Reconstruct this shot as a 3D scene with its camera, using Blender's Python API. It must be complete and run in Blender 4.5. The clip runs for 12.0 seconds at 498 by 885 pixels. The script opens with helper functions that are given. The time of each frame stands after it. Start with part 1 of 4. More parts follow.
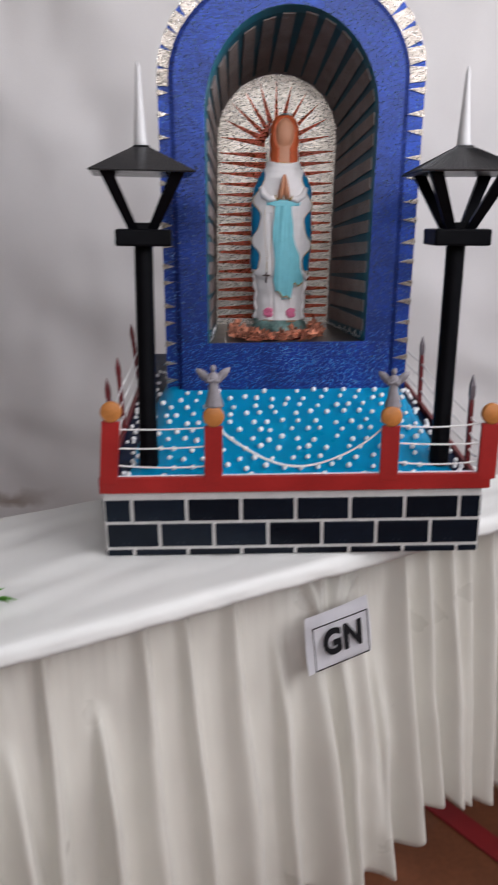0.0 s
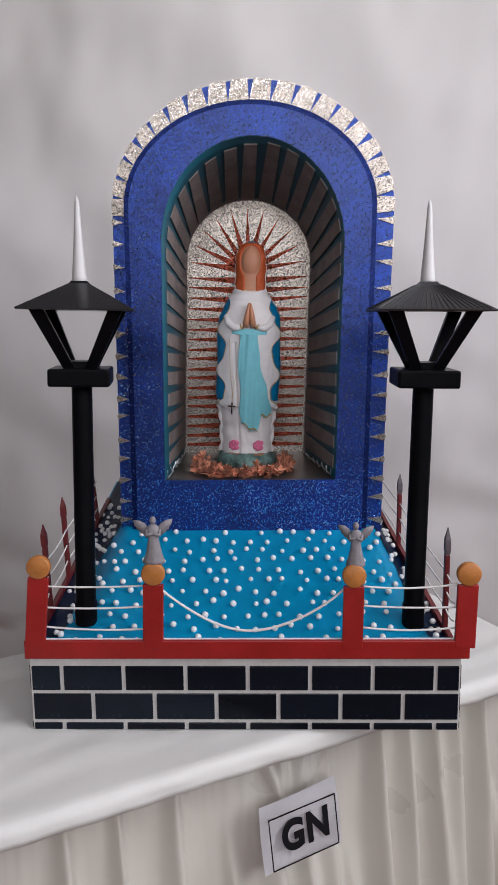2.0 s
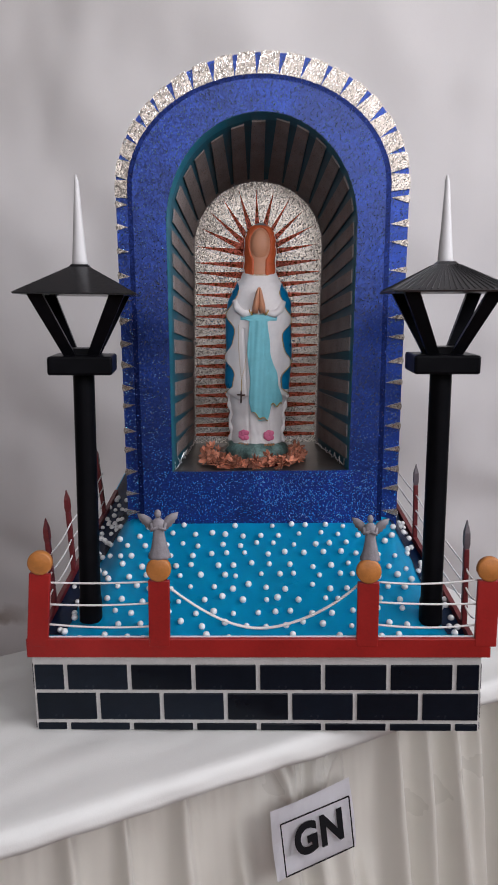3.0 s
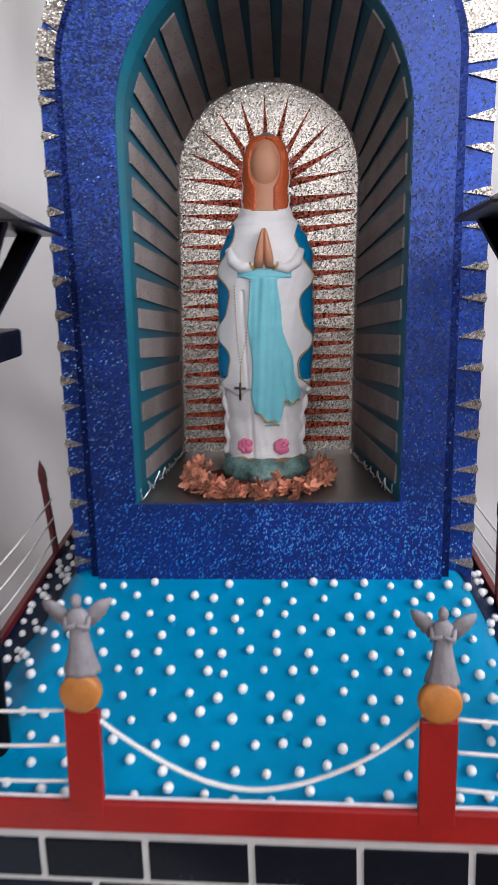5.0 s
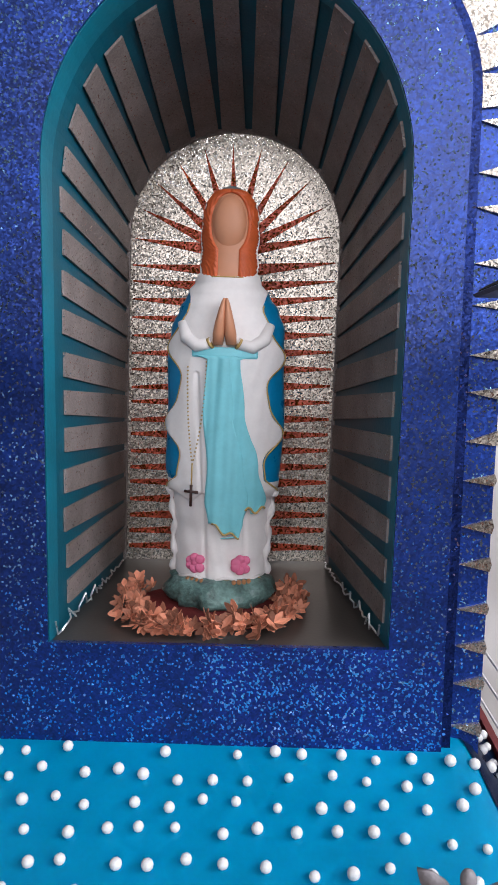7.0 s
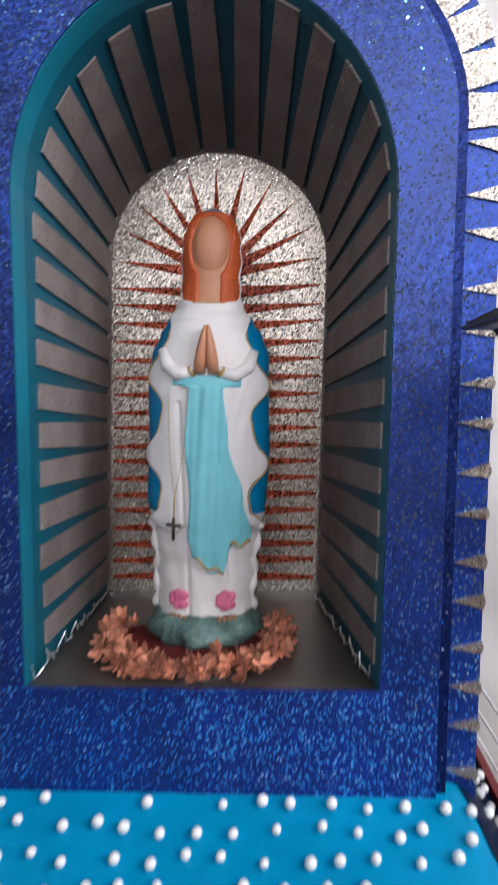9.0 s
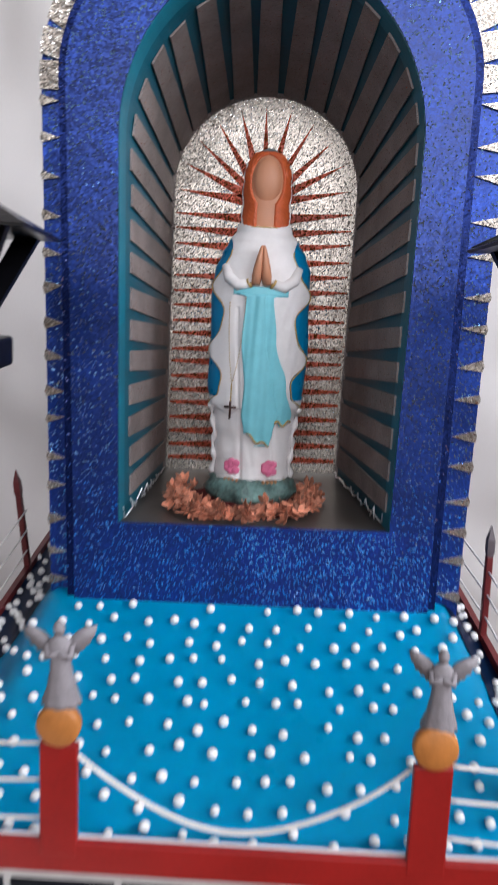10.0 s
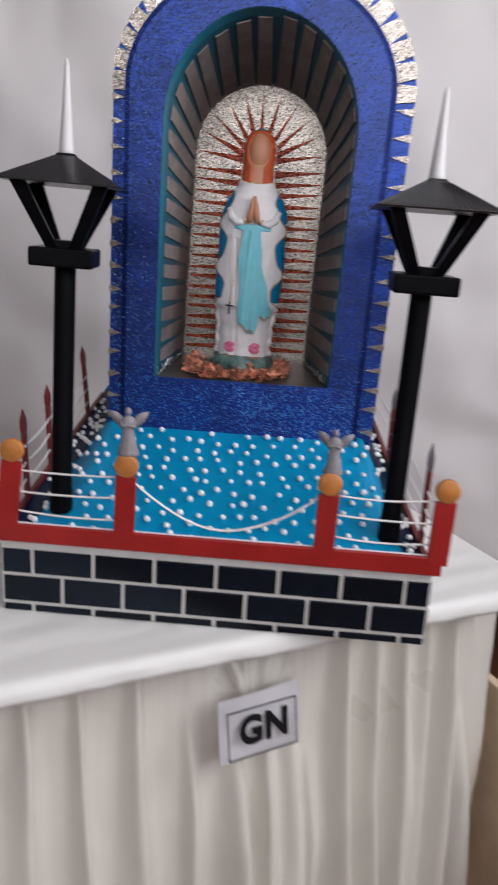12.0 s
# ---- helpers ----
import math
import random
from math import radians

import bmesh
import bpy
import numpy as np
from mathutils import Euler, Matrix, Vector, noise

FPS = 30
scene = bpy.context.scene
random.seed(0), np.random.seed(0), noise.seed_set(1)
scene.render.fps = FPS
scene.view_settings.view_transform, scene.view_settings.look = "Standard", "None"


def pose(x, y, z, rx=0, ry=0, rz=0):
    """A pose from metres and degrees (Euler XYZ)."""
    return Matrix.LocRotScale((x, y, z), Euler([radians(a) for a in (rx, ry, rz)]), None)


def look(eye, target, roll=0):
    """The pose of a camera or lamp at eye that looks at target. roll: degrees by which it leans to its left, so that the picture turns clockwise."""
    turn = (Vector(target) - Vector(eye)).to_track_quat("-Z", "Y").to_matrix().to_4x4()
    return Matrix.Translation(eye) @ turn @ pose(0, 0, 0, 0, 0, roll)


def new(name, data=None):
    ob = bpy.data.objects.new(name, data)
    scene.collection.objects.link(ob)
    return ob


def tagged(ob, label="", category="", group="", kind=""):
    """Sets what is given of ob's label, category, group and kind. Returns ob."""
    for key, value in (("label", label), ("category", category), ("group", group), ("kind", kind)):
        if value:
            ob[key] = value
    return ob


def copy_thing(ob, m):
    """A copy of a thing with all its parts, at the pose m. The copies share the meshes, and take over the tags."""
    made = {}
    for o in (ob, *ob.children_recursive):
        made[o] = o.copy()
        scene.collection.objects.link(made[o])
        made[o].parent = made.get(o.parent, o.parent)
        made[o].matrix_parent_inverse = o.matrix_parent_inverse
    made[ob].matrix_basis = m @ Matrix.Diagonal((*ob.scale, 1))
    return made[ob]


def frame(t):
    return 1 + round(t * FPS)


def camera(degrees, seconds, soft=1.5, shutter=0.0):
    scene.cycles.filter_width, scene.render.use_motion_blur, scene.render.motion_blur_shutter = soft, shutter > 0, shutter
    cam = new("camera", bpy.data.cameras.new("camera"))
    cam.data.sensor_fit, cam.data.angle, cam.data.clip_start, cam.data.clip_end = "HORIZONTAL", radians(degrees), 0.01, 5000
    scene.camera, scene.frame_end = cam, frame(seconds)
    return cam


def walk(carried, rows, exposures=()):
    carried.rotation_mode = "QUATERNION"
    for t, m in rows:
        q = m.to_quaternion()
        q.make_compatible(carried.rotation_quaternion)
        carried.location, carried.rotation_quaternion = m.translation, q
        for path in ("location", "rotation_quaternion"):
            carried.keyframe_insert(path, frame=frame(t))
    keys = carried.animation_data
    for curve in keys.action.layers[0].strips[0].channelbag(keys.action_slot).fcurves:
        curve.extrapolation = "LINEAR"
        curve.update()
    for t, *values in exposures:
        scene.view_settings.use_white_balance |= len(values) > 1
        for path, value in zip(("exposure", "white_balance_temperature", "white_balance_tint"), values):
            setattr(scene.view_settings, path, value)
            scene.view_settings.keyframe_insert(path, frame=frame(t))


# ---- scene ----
cam = camera(37.3, 12.0, shutter=0.6)
PATH = [
    (0, (-0.06, -0.986, 1.217), (-0.053, 0.93, 0.642), -0.8),
    (0.5, (-0.01, -0.906, 1.24), (0.067, 1.02, 0.708), 0.0),
    (1, (0.016, -0.843, 1.264), (0.015, 1.113, 0.846), -0.8),
    (1.5, (0.024, -0.846, 1.263), (-0.012, 1.116, 0.877), -1.5),
    (2, (0.034, -0.864, 1.267), (-0.011, 1.108, 0.935), -0.6),
    (2.5, (0.041, -0.859, 1.27), (-0.021, 1.109, 0.92), -0.8),
    (3, (0.039, -0.825, 1.259), (-0.044, 1.141, 0.903), -1.1),
    (3.2, (0.028, -0.796, 1.254), (-0.033, 1.17, 0.892), -1.0),
    (4.8, (0.054, -0.489, 1.233), (-0.146, 1.457, 0.813), -2.1),
    (5, (0.064, -0.458, 1.231), (-0.127, 1.491, 0.823), -2.1),
    (5.5, (0.07, -0.414, 1.235), (-0.154, 1.54, 0.869), -2.0),
    (6, (0.075, -0.37, 1.239), (-0.141, 1.594, 0.93), -2.4),
    (6.5, (0.071, -0.323, 1.24), (-0.11, 1.651, 0.974), -1.7),
    (7, (0.065, -0.298, 1.24), (-0.046, 1.686, 1.017), 0.0),
    (7.2, (0.068, -0.292, 1.237), (-0.053, 1.692, 1.014), -0.5),
    (8.8, (0.083, -0.258, 1.26), (-0.049, 1.731, 1.099), -1.3),
    (9, (0.074, -0.273, 1.255), (-0.027, 1.715, 1.058), -0.6),
    (9.5, (0.063, -0.36, 1.235), (-0.036, 1.623, 0.989), -0.3),
    (10, (0.037, -0.438, 1.237), (-0.057, 1.524, 0.858), 1.3),
    (10.5, (0.005, -0.569, 1.24), (0.006, 1.376, 0.771), 1.8),
    (10.8, (-0.001, -0.646, 1.232), (-0.074, 1.287, 0.723), 2.1),
    (11, (0.003, -0.675, 1.244), (-0.082, 1.247, 0.696), 2.5),
    (11.5, (0.024, -0.751, 1.253), (-0.129, 1.162, 0.687), 1.7),
    (12, (0.087, -0.839, 1.24), (-0.018, 1.081, 0.69), 3.4),
]
walk(cam, [(t, look(eye, target, roll)) for t, eye, target, roll in PATH], exposures=[(0, -0.03, 6450, 12), (0.6, -0.15, 6450, 13), (1.2, -0.22, 6450, 13), (3.0, -0.22, 6450, 13), (4.8, 0.14, 6350, 11), (7.0, 0.28, 6400, 11), (9.0, 0.25, 6400, 11), (9.5, 0.42, 6350, 10), (10.0, 0.3, 6350, 11), (10.5, 0.18, 6400, 12), (11.0, 0.13, 6450, 13), (11.5, -0.04, 6450, 13), (12, -0.09, 6450, 13)])

# ---- world, daylight and exposure ----
world = bpy.data.worlds.new("sky")
scene.world = world
world.use_nodes = True
wn = world.node_tree.nodes
sky = wn.new("ShaderNodeTexSky")
sky.sky_type, sky.sun_disc = "NISHITA", False
sky.sun_elevation, sky.sun_rotation = radians(40), radians(120)
world.node_tree.links.new(sky.outputs[0], wn["Background"].inputs[0])
wn["Background"].inputs[1].default_value = 0.1


def window_light(name, eye, target, sx, sy, watts, colour):
    data = bpy.data.lights.new(name, "AREA")
    data.shape, data.size, data.size_y, data.energy, data.color = "RECTANGLE", sx, sy, watts, colour
    ob = new(name, data)
    ob.matrix_world = look(eye, target)
    return ob


window_light("window_light_south", (0.3, -3.1, 2.3), (0.3, 0, 2.3), 1.9, 0.8, 36, (0.96, 0.965, 1.0))
window_light("window_light_east", (1.62, -1.0, 2.1), (0, -1.0, 2.1), 2.4, 1.15, 64, (0.96, 0.965, 1.0))


# ---- materials ----
def material(name, colour, rough=0.5, metal=0.0, coat=0.0, vary=0.15, scale=40.0, bump=0.1, fine=300.0, sheen=0.0, random_tint=0.0, spec=0.5, island=False):
    """Base colour mottled at two scales, with fine relief."""
    m = bpy.data.materials.new(name)
    m.use_nodes = True
    n, l = m.node_tree.nodes, m.node_tree.links
    b = n["Principled BSDF"]
    b.inputs["Roughness"].default_value, b.inputs["Metallic"].default_value = rough, metal
    b.inputs["Coat Weight"].default_value, b.inputs["Sheen Weight"].default_value = coat, sheen
    b.inputs["Specular IOR Level"].default_value = spec
    co = n.new("ShaderNodeTexCoord")
    big, small = n.new("ShaderNodeTexNoise"), n.new("ShaderNodeTexNoise")
    big.inputs["Scale"].default_value, small.inputs["Scale"].default_value = scale, fine
    big.inputs["Detail"].default_value = 4
    for t in (big, small):
        l.new(co.outputs["Object"], t.inputs["Vector"])
    add = n.new("ShaderNodeMath")
    add.operation = "MULTIPLY_ADD"
    l.new(small.outputs["Fac"], add.inputs[0])
    add.inputs[1].default_value = 0.4
    l.new(big.outputs["Fac"], add.inputs[2])
    rng = n.new("ShaderNodeMapRange")
    rng.inputs["From Min"].default_value, rng.inputs["From Max"].default_value = 0.4, 1.0
    rng.inputs["To Min"].default_value, rng.inputs["To Max"].default_value = 1 - vary, 1 + vary
    l.new(add.outputs[0], rng.inputs["Value"])
    mul = n.new("ShaderNodeVectorMath")
    mul.operation = "SCALE"
    mul.inputs[0].default_value = colour
    fac = rng.outputs[0]
    if random_tint:
        info, r2, mm = n.new("ShaderNodeNewGeometry" if island else "ShaderNodeObjectInfo"), n.new("ShaderNodeMapRange"), n.new("ShaderNodeMath")
        r2.inputs["To Min"].default_value, r2.inputs["To Max"].default_value = 1 - random_tint, 1 + random_tint
        l.new(info.outputs["Random Per Island" if island else "Random"], r2.inputs["Value"])
        mm.operation = "MULTIPLY"
        l.new(fac, mm.inputs[0]), l.new(r2.outputs[0], mm.inputs[1])
        fac = mm.outputs[0]
    l.new(fac, mul.inputs["Scale"])
    l.new(mul.outputs[0], b.inputs["Base Color"])
    if bump:
        bp = n.new("ShaderNodeBump")
        bp.inputs["Strength"].default_value, bp.inputs["Distance"].default_value = bump, 0.002
        l.new(small.outputs["Fac"], bp.inputs["Height"])
        l.new(bp.outputs[0], b.inputs["Normal"])
    rr = n.new("ShaderNodeMapRange")
    rr.inputs["To Min"].default_value, rr.inputs["To Max"].default_value = max(0.02, rough - 0.08), min(1, rough + 0.08)
    l.new(big.outputs["Fac"], rr.inputs["Value"])
    l.new(rr.outputs[0], b.inputs["Roughness"])
    return m


def glitter(name, colour, fleck, size=0.0022, share=0.3, tilt=0.55, rough=0.35, fleck_rough=0.25, metal=0.3, random_tint=0.0, coat=0.0, spec=0.5, fleck_metal=0.95, fleck_lean=2.4, uneven=0.4):
    """Glitter paper: small flakes, each with its own slant, some bright and metallic."""
    m = bpy.data.materials.new(name)
    m.use_nodes = True
    n, l = m.node_tree.nodes, m.node_tree.links
    b = n["Principled BSDF"]
    b.inputs["Coat Weight"].default_value, b.inputs["Coat Roughness"].default_value = coat, 0.4
    b.inputs["Specular IOR Level"].default_value = spec
    co, vor, geo = n.new("ShaderNodeTexCoord"), n.new("ShaderNodeTexVoronoi"), n.new("ShaderNodeNewGeometry")
    vor.inputs["Scale"].default_value = 1 / size
    l.new(co.outputs["Object"], vor.inputs["Vector"])
    sub, scl, add, nrm = (n.new("ShaderNodeVectorMath") for _ in range(4))
    sub.operation, scl.operation, add.operation, nrm.operation = "SUBTRACT", "SCALE", "ADD", "NORMALIZE"
    sub.inputs[1].default_value = (0.5, 0.5, 0.5)
    l.new(vor.outputs["Color"], sub.inputs[0])
    l.new(sub.outputs[0], scl.inputs[0])
    l.new(geo.outputs["Normal"], add.inputs[0]), l.new(scl.outputs[0], add.inputs[1])
    l.new(add.outputs[0], nrm.inputs[0])
    l.new(nrm.outputs[0], b.inputs["Normal"])
    sep = n.new("ShaderNodeSeparateColor")
    l.new(vor.outputs["Color"], sep.inputs[0])
    gate = n.new("ShaderNodeMath")
    gate.operation = "LESS_THAN"
    gate.inputs[1].default_value = share
    l.new(sep.outputs[2], gate.inputs[0])
    lean = n.new("ShaderNodeMapRange")
    lean.inputs["To Min"].default_value, lean.inputs["To Max"].default_value = tilt, tilt * fleck_lean
    l.new(gate.outputs[0], lean.inputs["Value"]), l.new(lean.outputs[0], scl.inputs["Scale"])
    cloud = n.new("ShaderNodeTexNoise")
    cloud.inputs["Scale"].default_value = 22
    l.new(co.outputs["Object"], cloud.inputs["Vector"])
    rng = n.new("ShaderNodeMapRange")
    rng.inputs["From Min"].default_value, rng.inputs["From Max"].default_value = 0.3, 0.7
    rng.inputs["To Min"].default_value, rng.inputs["To Max"].default_value = 0.8, 1.2
    l.new(cloud.outputs["Fac"], rng.inputs["Value"])
    cell, both = n.new("ShaderNodeMapRange"), n.new("ShaderNodeMath")
    cell.inputs["To Min"].default_value, cell.inputs["To Max"].default_value = 1 - uneven, 1 + uneven
    both.operation = "MULTIPLY"
    l.new(sep.outputs[0], cell.inputs["Value"])
    l.new(rng.outputs[0], both.inputs[0]), l.new(cell.outputs[0], both.inputs[1])
    fac = both.outputs[0]
    if random_tint:
        info, r2, mm = n.new("ShaderNodeObjectInfo"), n.new("ShaderNodeMapRange"), n.new("ShaderNodeMath")
        r2.inputs["To Min"].default_value, r2.inputs["To Max"].default_value = 1 - random_tint, 1 + random_tint
        l.new(info.outputs["Random"], r2.inputs["Value"])
        mm.operation = "MULTIPLY"
        l.new(fac, mm.inputs[0]), l.new(r2.outputs[0], mm.inputs[1])
        fac = mm.outputs[0]
    mix = n.new("ShaderNodeMix")
    mix.data_type = "RGBA"
    mix.inputs[6].default_value, mix.inputs[7].default_value = (*colour, 1), (*fleck, 1)
    l.new(gate.outputs[0], mix.inputs[0])
    tint = n.new("ShaderNodeVectorMath")
    tint.operation = "SCALE"
    l.new(mix.outputs[2], tint.inputs[0]), l.new(fac, tint.inputs["Scale"])
    l.new(tint.outputs[0], b.inputs["Base Color"])
    met = n.new("ShaderNodeMapRange")
    met.inputs["To Min"].default_value, met.inputs["To Max"].default_value = metal, fleck_metal
    l.new(gate.outputs[0], met.inputs["Value"])
    l.new(met.outputs[0], b.inputs["Metallic"])
    ro = n.new("ShaderNodeMapRange")
    ro.inputs["To Min"].default_value, ro.inputs["To Max"].default_value = rough, fleck_rough
    l.new(gate.outputs[0], ro.inputs["Value"])
    l.new(ro.outputs[0], b.inputs["Roughness"])
    return m


CLOTH = material("ivory_satin", (0.63, 0.605, 0.545), 0.3, spec=0.75, vary=0.06, scale=8, bump=0.12, fine=900, sheen=0.2)
TOPCLOTH = material("white_table_cloth", (0.7, 0.695, 0.67), 0.7, vary=0.06, scale=6, bump=0.15, fine=700, sheen=0.1)
DRAPE = material("grey_white_drape", (0.74, 0.71, 0.7), 0.85, vary=0.06, scale=3, bump=0.1, fine=500)
def stain(m):
    """A brown water stain across the drape near one end."""
    n, l = m.node_tree.nodes, m.node_tree.links
    b = n["Principled BSDF"]
    old = b.inputs["Base Color"].links[0].from_socket
    co, sep, nz = n.new("ShaderNodeTexCoord"), n.new("ShaderNodeSeparateXYZ"), n.new("ShaderNodeTexNoise")
    l.new(co.outputs["Object"], sep.inputs[0]), l.new(co.outputs["Object"], nz.inputs["Vector"])
    nz.inputs["Scale"].default_value, nz.inputs["Detail"].default_value = 7, 5

    def op(kind, a, c):
        q = n.new("ShaderNodeMath")
        q.operation, q.use_clamp = kind, kind == "MULTIPLY"
        for k, v in enumerate((a, c)):
            if isinstance(v, float):
                q.inputs[k].default_value = v
            else:
                l.new(v, q.inputs[k])
        return q.outputs[0]

    d = op("ABSOLUTE", op("SUBTRACT", op("ADD", sep.outputs[2], op("MULTIPLY", nz.outputs["Fac"], 0.12)), 0.49), 0.0)
    lo = n.new("ShaderNodeMapRange")
    lo.inputs["From Min"].default_value, lo.inputs["From Max"].default_value = 0.022, 0.004
    l.new(d, lo.inputs["Value"])
    side = n.new("ShaderNodeMapRange")
    side.inputs["From Min"].default_value, side.inputs["From Max"].default_value = -0.6, -0.75
    l.new(sep.outputs[0], side.inputs["Value"])
    mask = op("MULTIPLY", op("MULTIPLY", lo.outputs[0], side.outputs[0]), nz.outputs["Fac"])
    mix = n.new("ShaderNodeMix")
    mix.data_type = "RGBA"
    l.new(mask, mix.inputs[0]), l.new(old, mix.inputs[6])
    mix.inputs[7].default_value = (0.2, 0.12, 0.07, 1)
    l.new(mix.outputs[2], b.inputs["Base Color"])


stain(DRAPE)
FLOOR = material("red_brown_floor", (0.16, 0.055, 0.025), 0.45, vary=0.35, scale=5, bump=0.1, fine=80)
REDLINE = material("red_floor_band", (0.22, 0.012, 0.016), 0.5, vary=0.25, scale=9)
PLASTER = material("wall_plaster", (0.32, 0.31, 0.3), 0.9, vary=0.08, scale=3)
PLY = material("plywood", (0.62, 0.48, 0.33), 0.6, vary=0.18, scale=14)
BRICK = material("black_brick_gloss", (0.005, 0.008, 0.014), 0.25, spec=0.18, vary=0.3, scale=30, bump=0.05, random_tint=0.35)
MORTAR = material("grey_white_mortar", (0.56, 0.54, 0.52), 0.7, vary=0.12, scale=60, bump=0.2)
RED = material("red_paint", (0.29, 0.009, 0.007), 0.45, vary=0.22, scale=18, bump=0.06)
DARKRED = material("dark_red_paint", (0.13, 0.012, 0.014), 0.45, vary=0.25, scale=40, bump=0.08)
GREYSPEAR = material("grey_spear_paint", (0.1, 0.08, 0.09), 0.45, vary=0.25, scale=60)
GOLD = material("ochre_gold_paint", (0.45, 0.165, 0.036), 0.5, metal=0.0, vary=0.2, scale=70, bump=0.15)
ROPE = material("white_cord", (0.78, 0.76, 0.74), 0.7, vary=0.06, scale=300, bump=0.4, fine=900)
DECKBLUE = material("sky_blue_card", (0.0, 0.46, 0.8), 0.3, spec=0.35, vary=0.1, scale=12, bump=0.02)
NAVY = material("dark_navy_film", (0.004, 0.022, 0.075), 0.3, vary=0.4, scale=40, bump=0.1, spec=0.3)
PEARL = material("white_foam_ball", (0.82, 0.82, 0.82), 0.45, vary=0.04, scale=200, bump=0.2, fine=1200)
ANGEL = material("grey_silver_paint", (0.24, 0.22, 0.235), 0.6, metal=0.0, vary=0.2, scale=120, bump=0.25)
BLACK = material("black_paint", (0.003, 0.003, 0.004), 0.34, vary=0.3, scale=40, bump=0.05, spec=0.08)
ROOF = material("black_gloss_tape", (0.004, 0.004, 0.006), 0.24, vary=0.3, scale=40, bump=0.05, spec=0.5)
# lighter copy of the roof tape, with the ridged roof's sheen put into it
RIDGED = material("sheen_black_tape", (0.012, 0.012, 0.014), 0.38, vary=0.4, scale=40, bump=0.1, spec=1.0)
SPIRE = material("white_plastic", (0.6, 0.585, 0.58), 0.5, vary=0.03, scale=30, bump=0.0)
# one teal in shaded and lit copies: lining gaps darker, opening margin lighter
TEAL_SHADED = material("teal_foil_shaded", (0.0, 0.09, 0.14), 0.36, spec=0.3, vary=0.2, scale=25, bump=0.08)
TEAL_LIT = material("teal_foil_lit", (0.0, 0.14, 0.21), 0.4, vary=0.2, scale=25, bump=0.08)
PAPER = material("white_paper", (0.8, 0.79, 0.82), 0.75, vary=0.03, scale=20, bump=0.0)
INK = material("black_ink", (0.008, 0.008, 0.01), 0.7, vary=0.1, spec=0.15)
LEAF = material("green_leaf", (0.16, 0.42, 0.06), 0.45, vary=0.3, scale=60)
PETAL = material("dried_petal", (0.52, 0.2, 0.12), 0.75, vary=0.25, scale=90, bump=0.2, random_tint=0.65, island=True)
MAROON = material("maroon_velvet", (0.14, 0.009, 0.009), 0.85, vary=0.25, scale=50, bump=0.2)
NICHEFLOOR = material("grey_niche_floor", (0.065, 0.057, 0.052), 0.35, vary=0.15, scale=30, bump=0.05)
THREAD = material("silver_thread", (0.75, 0.75, 0.77), 0.3, metal=0.8, vary=0.1, scale=200)
BLUEG = glitter("blue_glitter", (0.002, 0.032, 0.235), (0.24, 0.5, 1.0), size=0.0015, share=0.12, tilt=0.26, rough=0.36, fleck_rough=0.13, metal=0.5, random_tint=0.22, coat=0.4, fleck_lean=2.2, uneven=0.3)
BLUESPARK = glitter("blue_glitter_coarse", (0.003, 0.03, 0.25), (0.3, 0.55, 1.0), size=0.0015, share=0.2, tilt=0.3, rough=0.36, fleck_rough=0.15, metal=0.5, coat=0.4, fleck_lean=2.0, uneven=0.3)
BLUEDARK = glitter("dark_blue_glitter", (0.004, 0.016, 0.11), (0.3, 0.4, 1.0), size=0.0015, share=0.03, tilt=0.3, rough=0.42, fleck_rough=0.16, metal=0.7)
SILVERG = glitter("silver_glitter", (0.44, 0.385, 0.33), (0.92, 0.86, 0.78), size=0.0013, share=0.3, tilt=0.2, rough=0.34, fleck_rough=0.22, metal=0.85, fleck_metal=0.95, fleck_lean=2.0, uneven=0.45)
COPPERG = glitter("copper_red_glitter", (0.4, 0.05, 0.014), (0.85, 0.22, 0.05), size=0.0016, share=0.3, tilt=0.5, metal=0.2)
GREYG = glitter("grey_glitter_foam", (0.25, 0.208, 0.198), (0.8, 0.76, 0.73), uneven=0.15, size=0.0011, share=0.03, tilt=0.22, rough=0.55, metal=0.1, random_tint=0.08)


# ---- mesh helpers ----
def mesh_object(name, bm, mats, smooth=False):
    me = bpy.data.meshes.new(name)
    bmesh.ops.recalc_face_normals(bm, faces=bm.faces)
    bm.to_mesh(me)
    bm.free()
    for mt in mats if isinstance(mats, (list, tuple)) else [mats]:
        me.materials.append(mt)
    if smooth:
        me.shade_smooth()
    return new(name, me)


def part(name, bm, mat, parent, label="", smooth=False):
    ob = mesh_object(name, bm, mat, smooth)
    ob.parent = parent
    return tagged(ob, label)


def thing(name, label, category, group="", at=(0, 0, 0)):
    ob = new(name)
    ob.location = at
    ob.empty_display_size = 0.05
    return tagged(ob, label, category, group)


def box(bm, c, s, bevel=0.0, m=None):
    r = bmesh.ops.create_cube(bm, size=1, matrix=Matrix.Translation(c) @ Matrix.Diagonal((*s, 1)))
    vs = r["verts"]
    if bevel:
        es = list({e for v in vs for e in v.link_edges})
        out = bmesh.ops.bevel(bm, geom=es, offset=bevel, segments=2, profile=0.5, affect="EDGES")
        vs = list({v for f in out["faces"] for v in f.verts} | {v for v in vs if v.is_valid})
    if m is not None:
        bmesh.ops.transform(bm, matrix=m, verts=[v for v in vs if v.is_valid])
    return bm


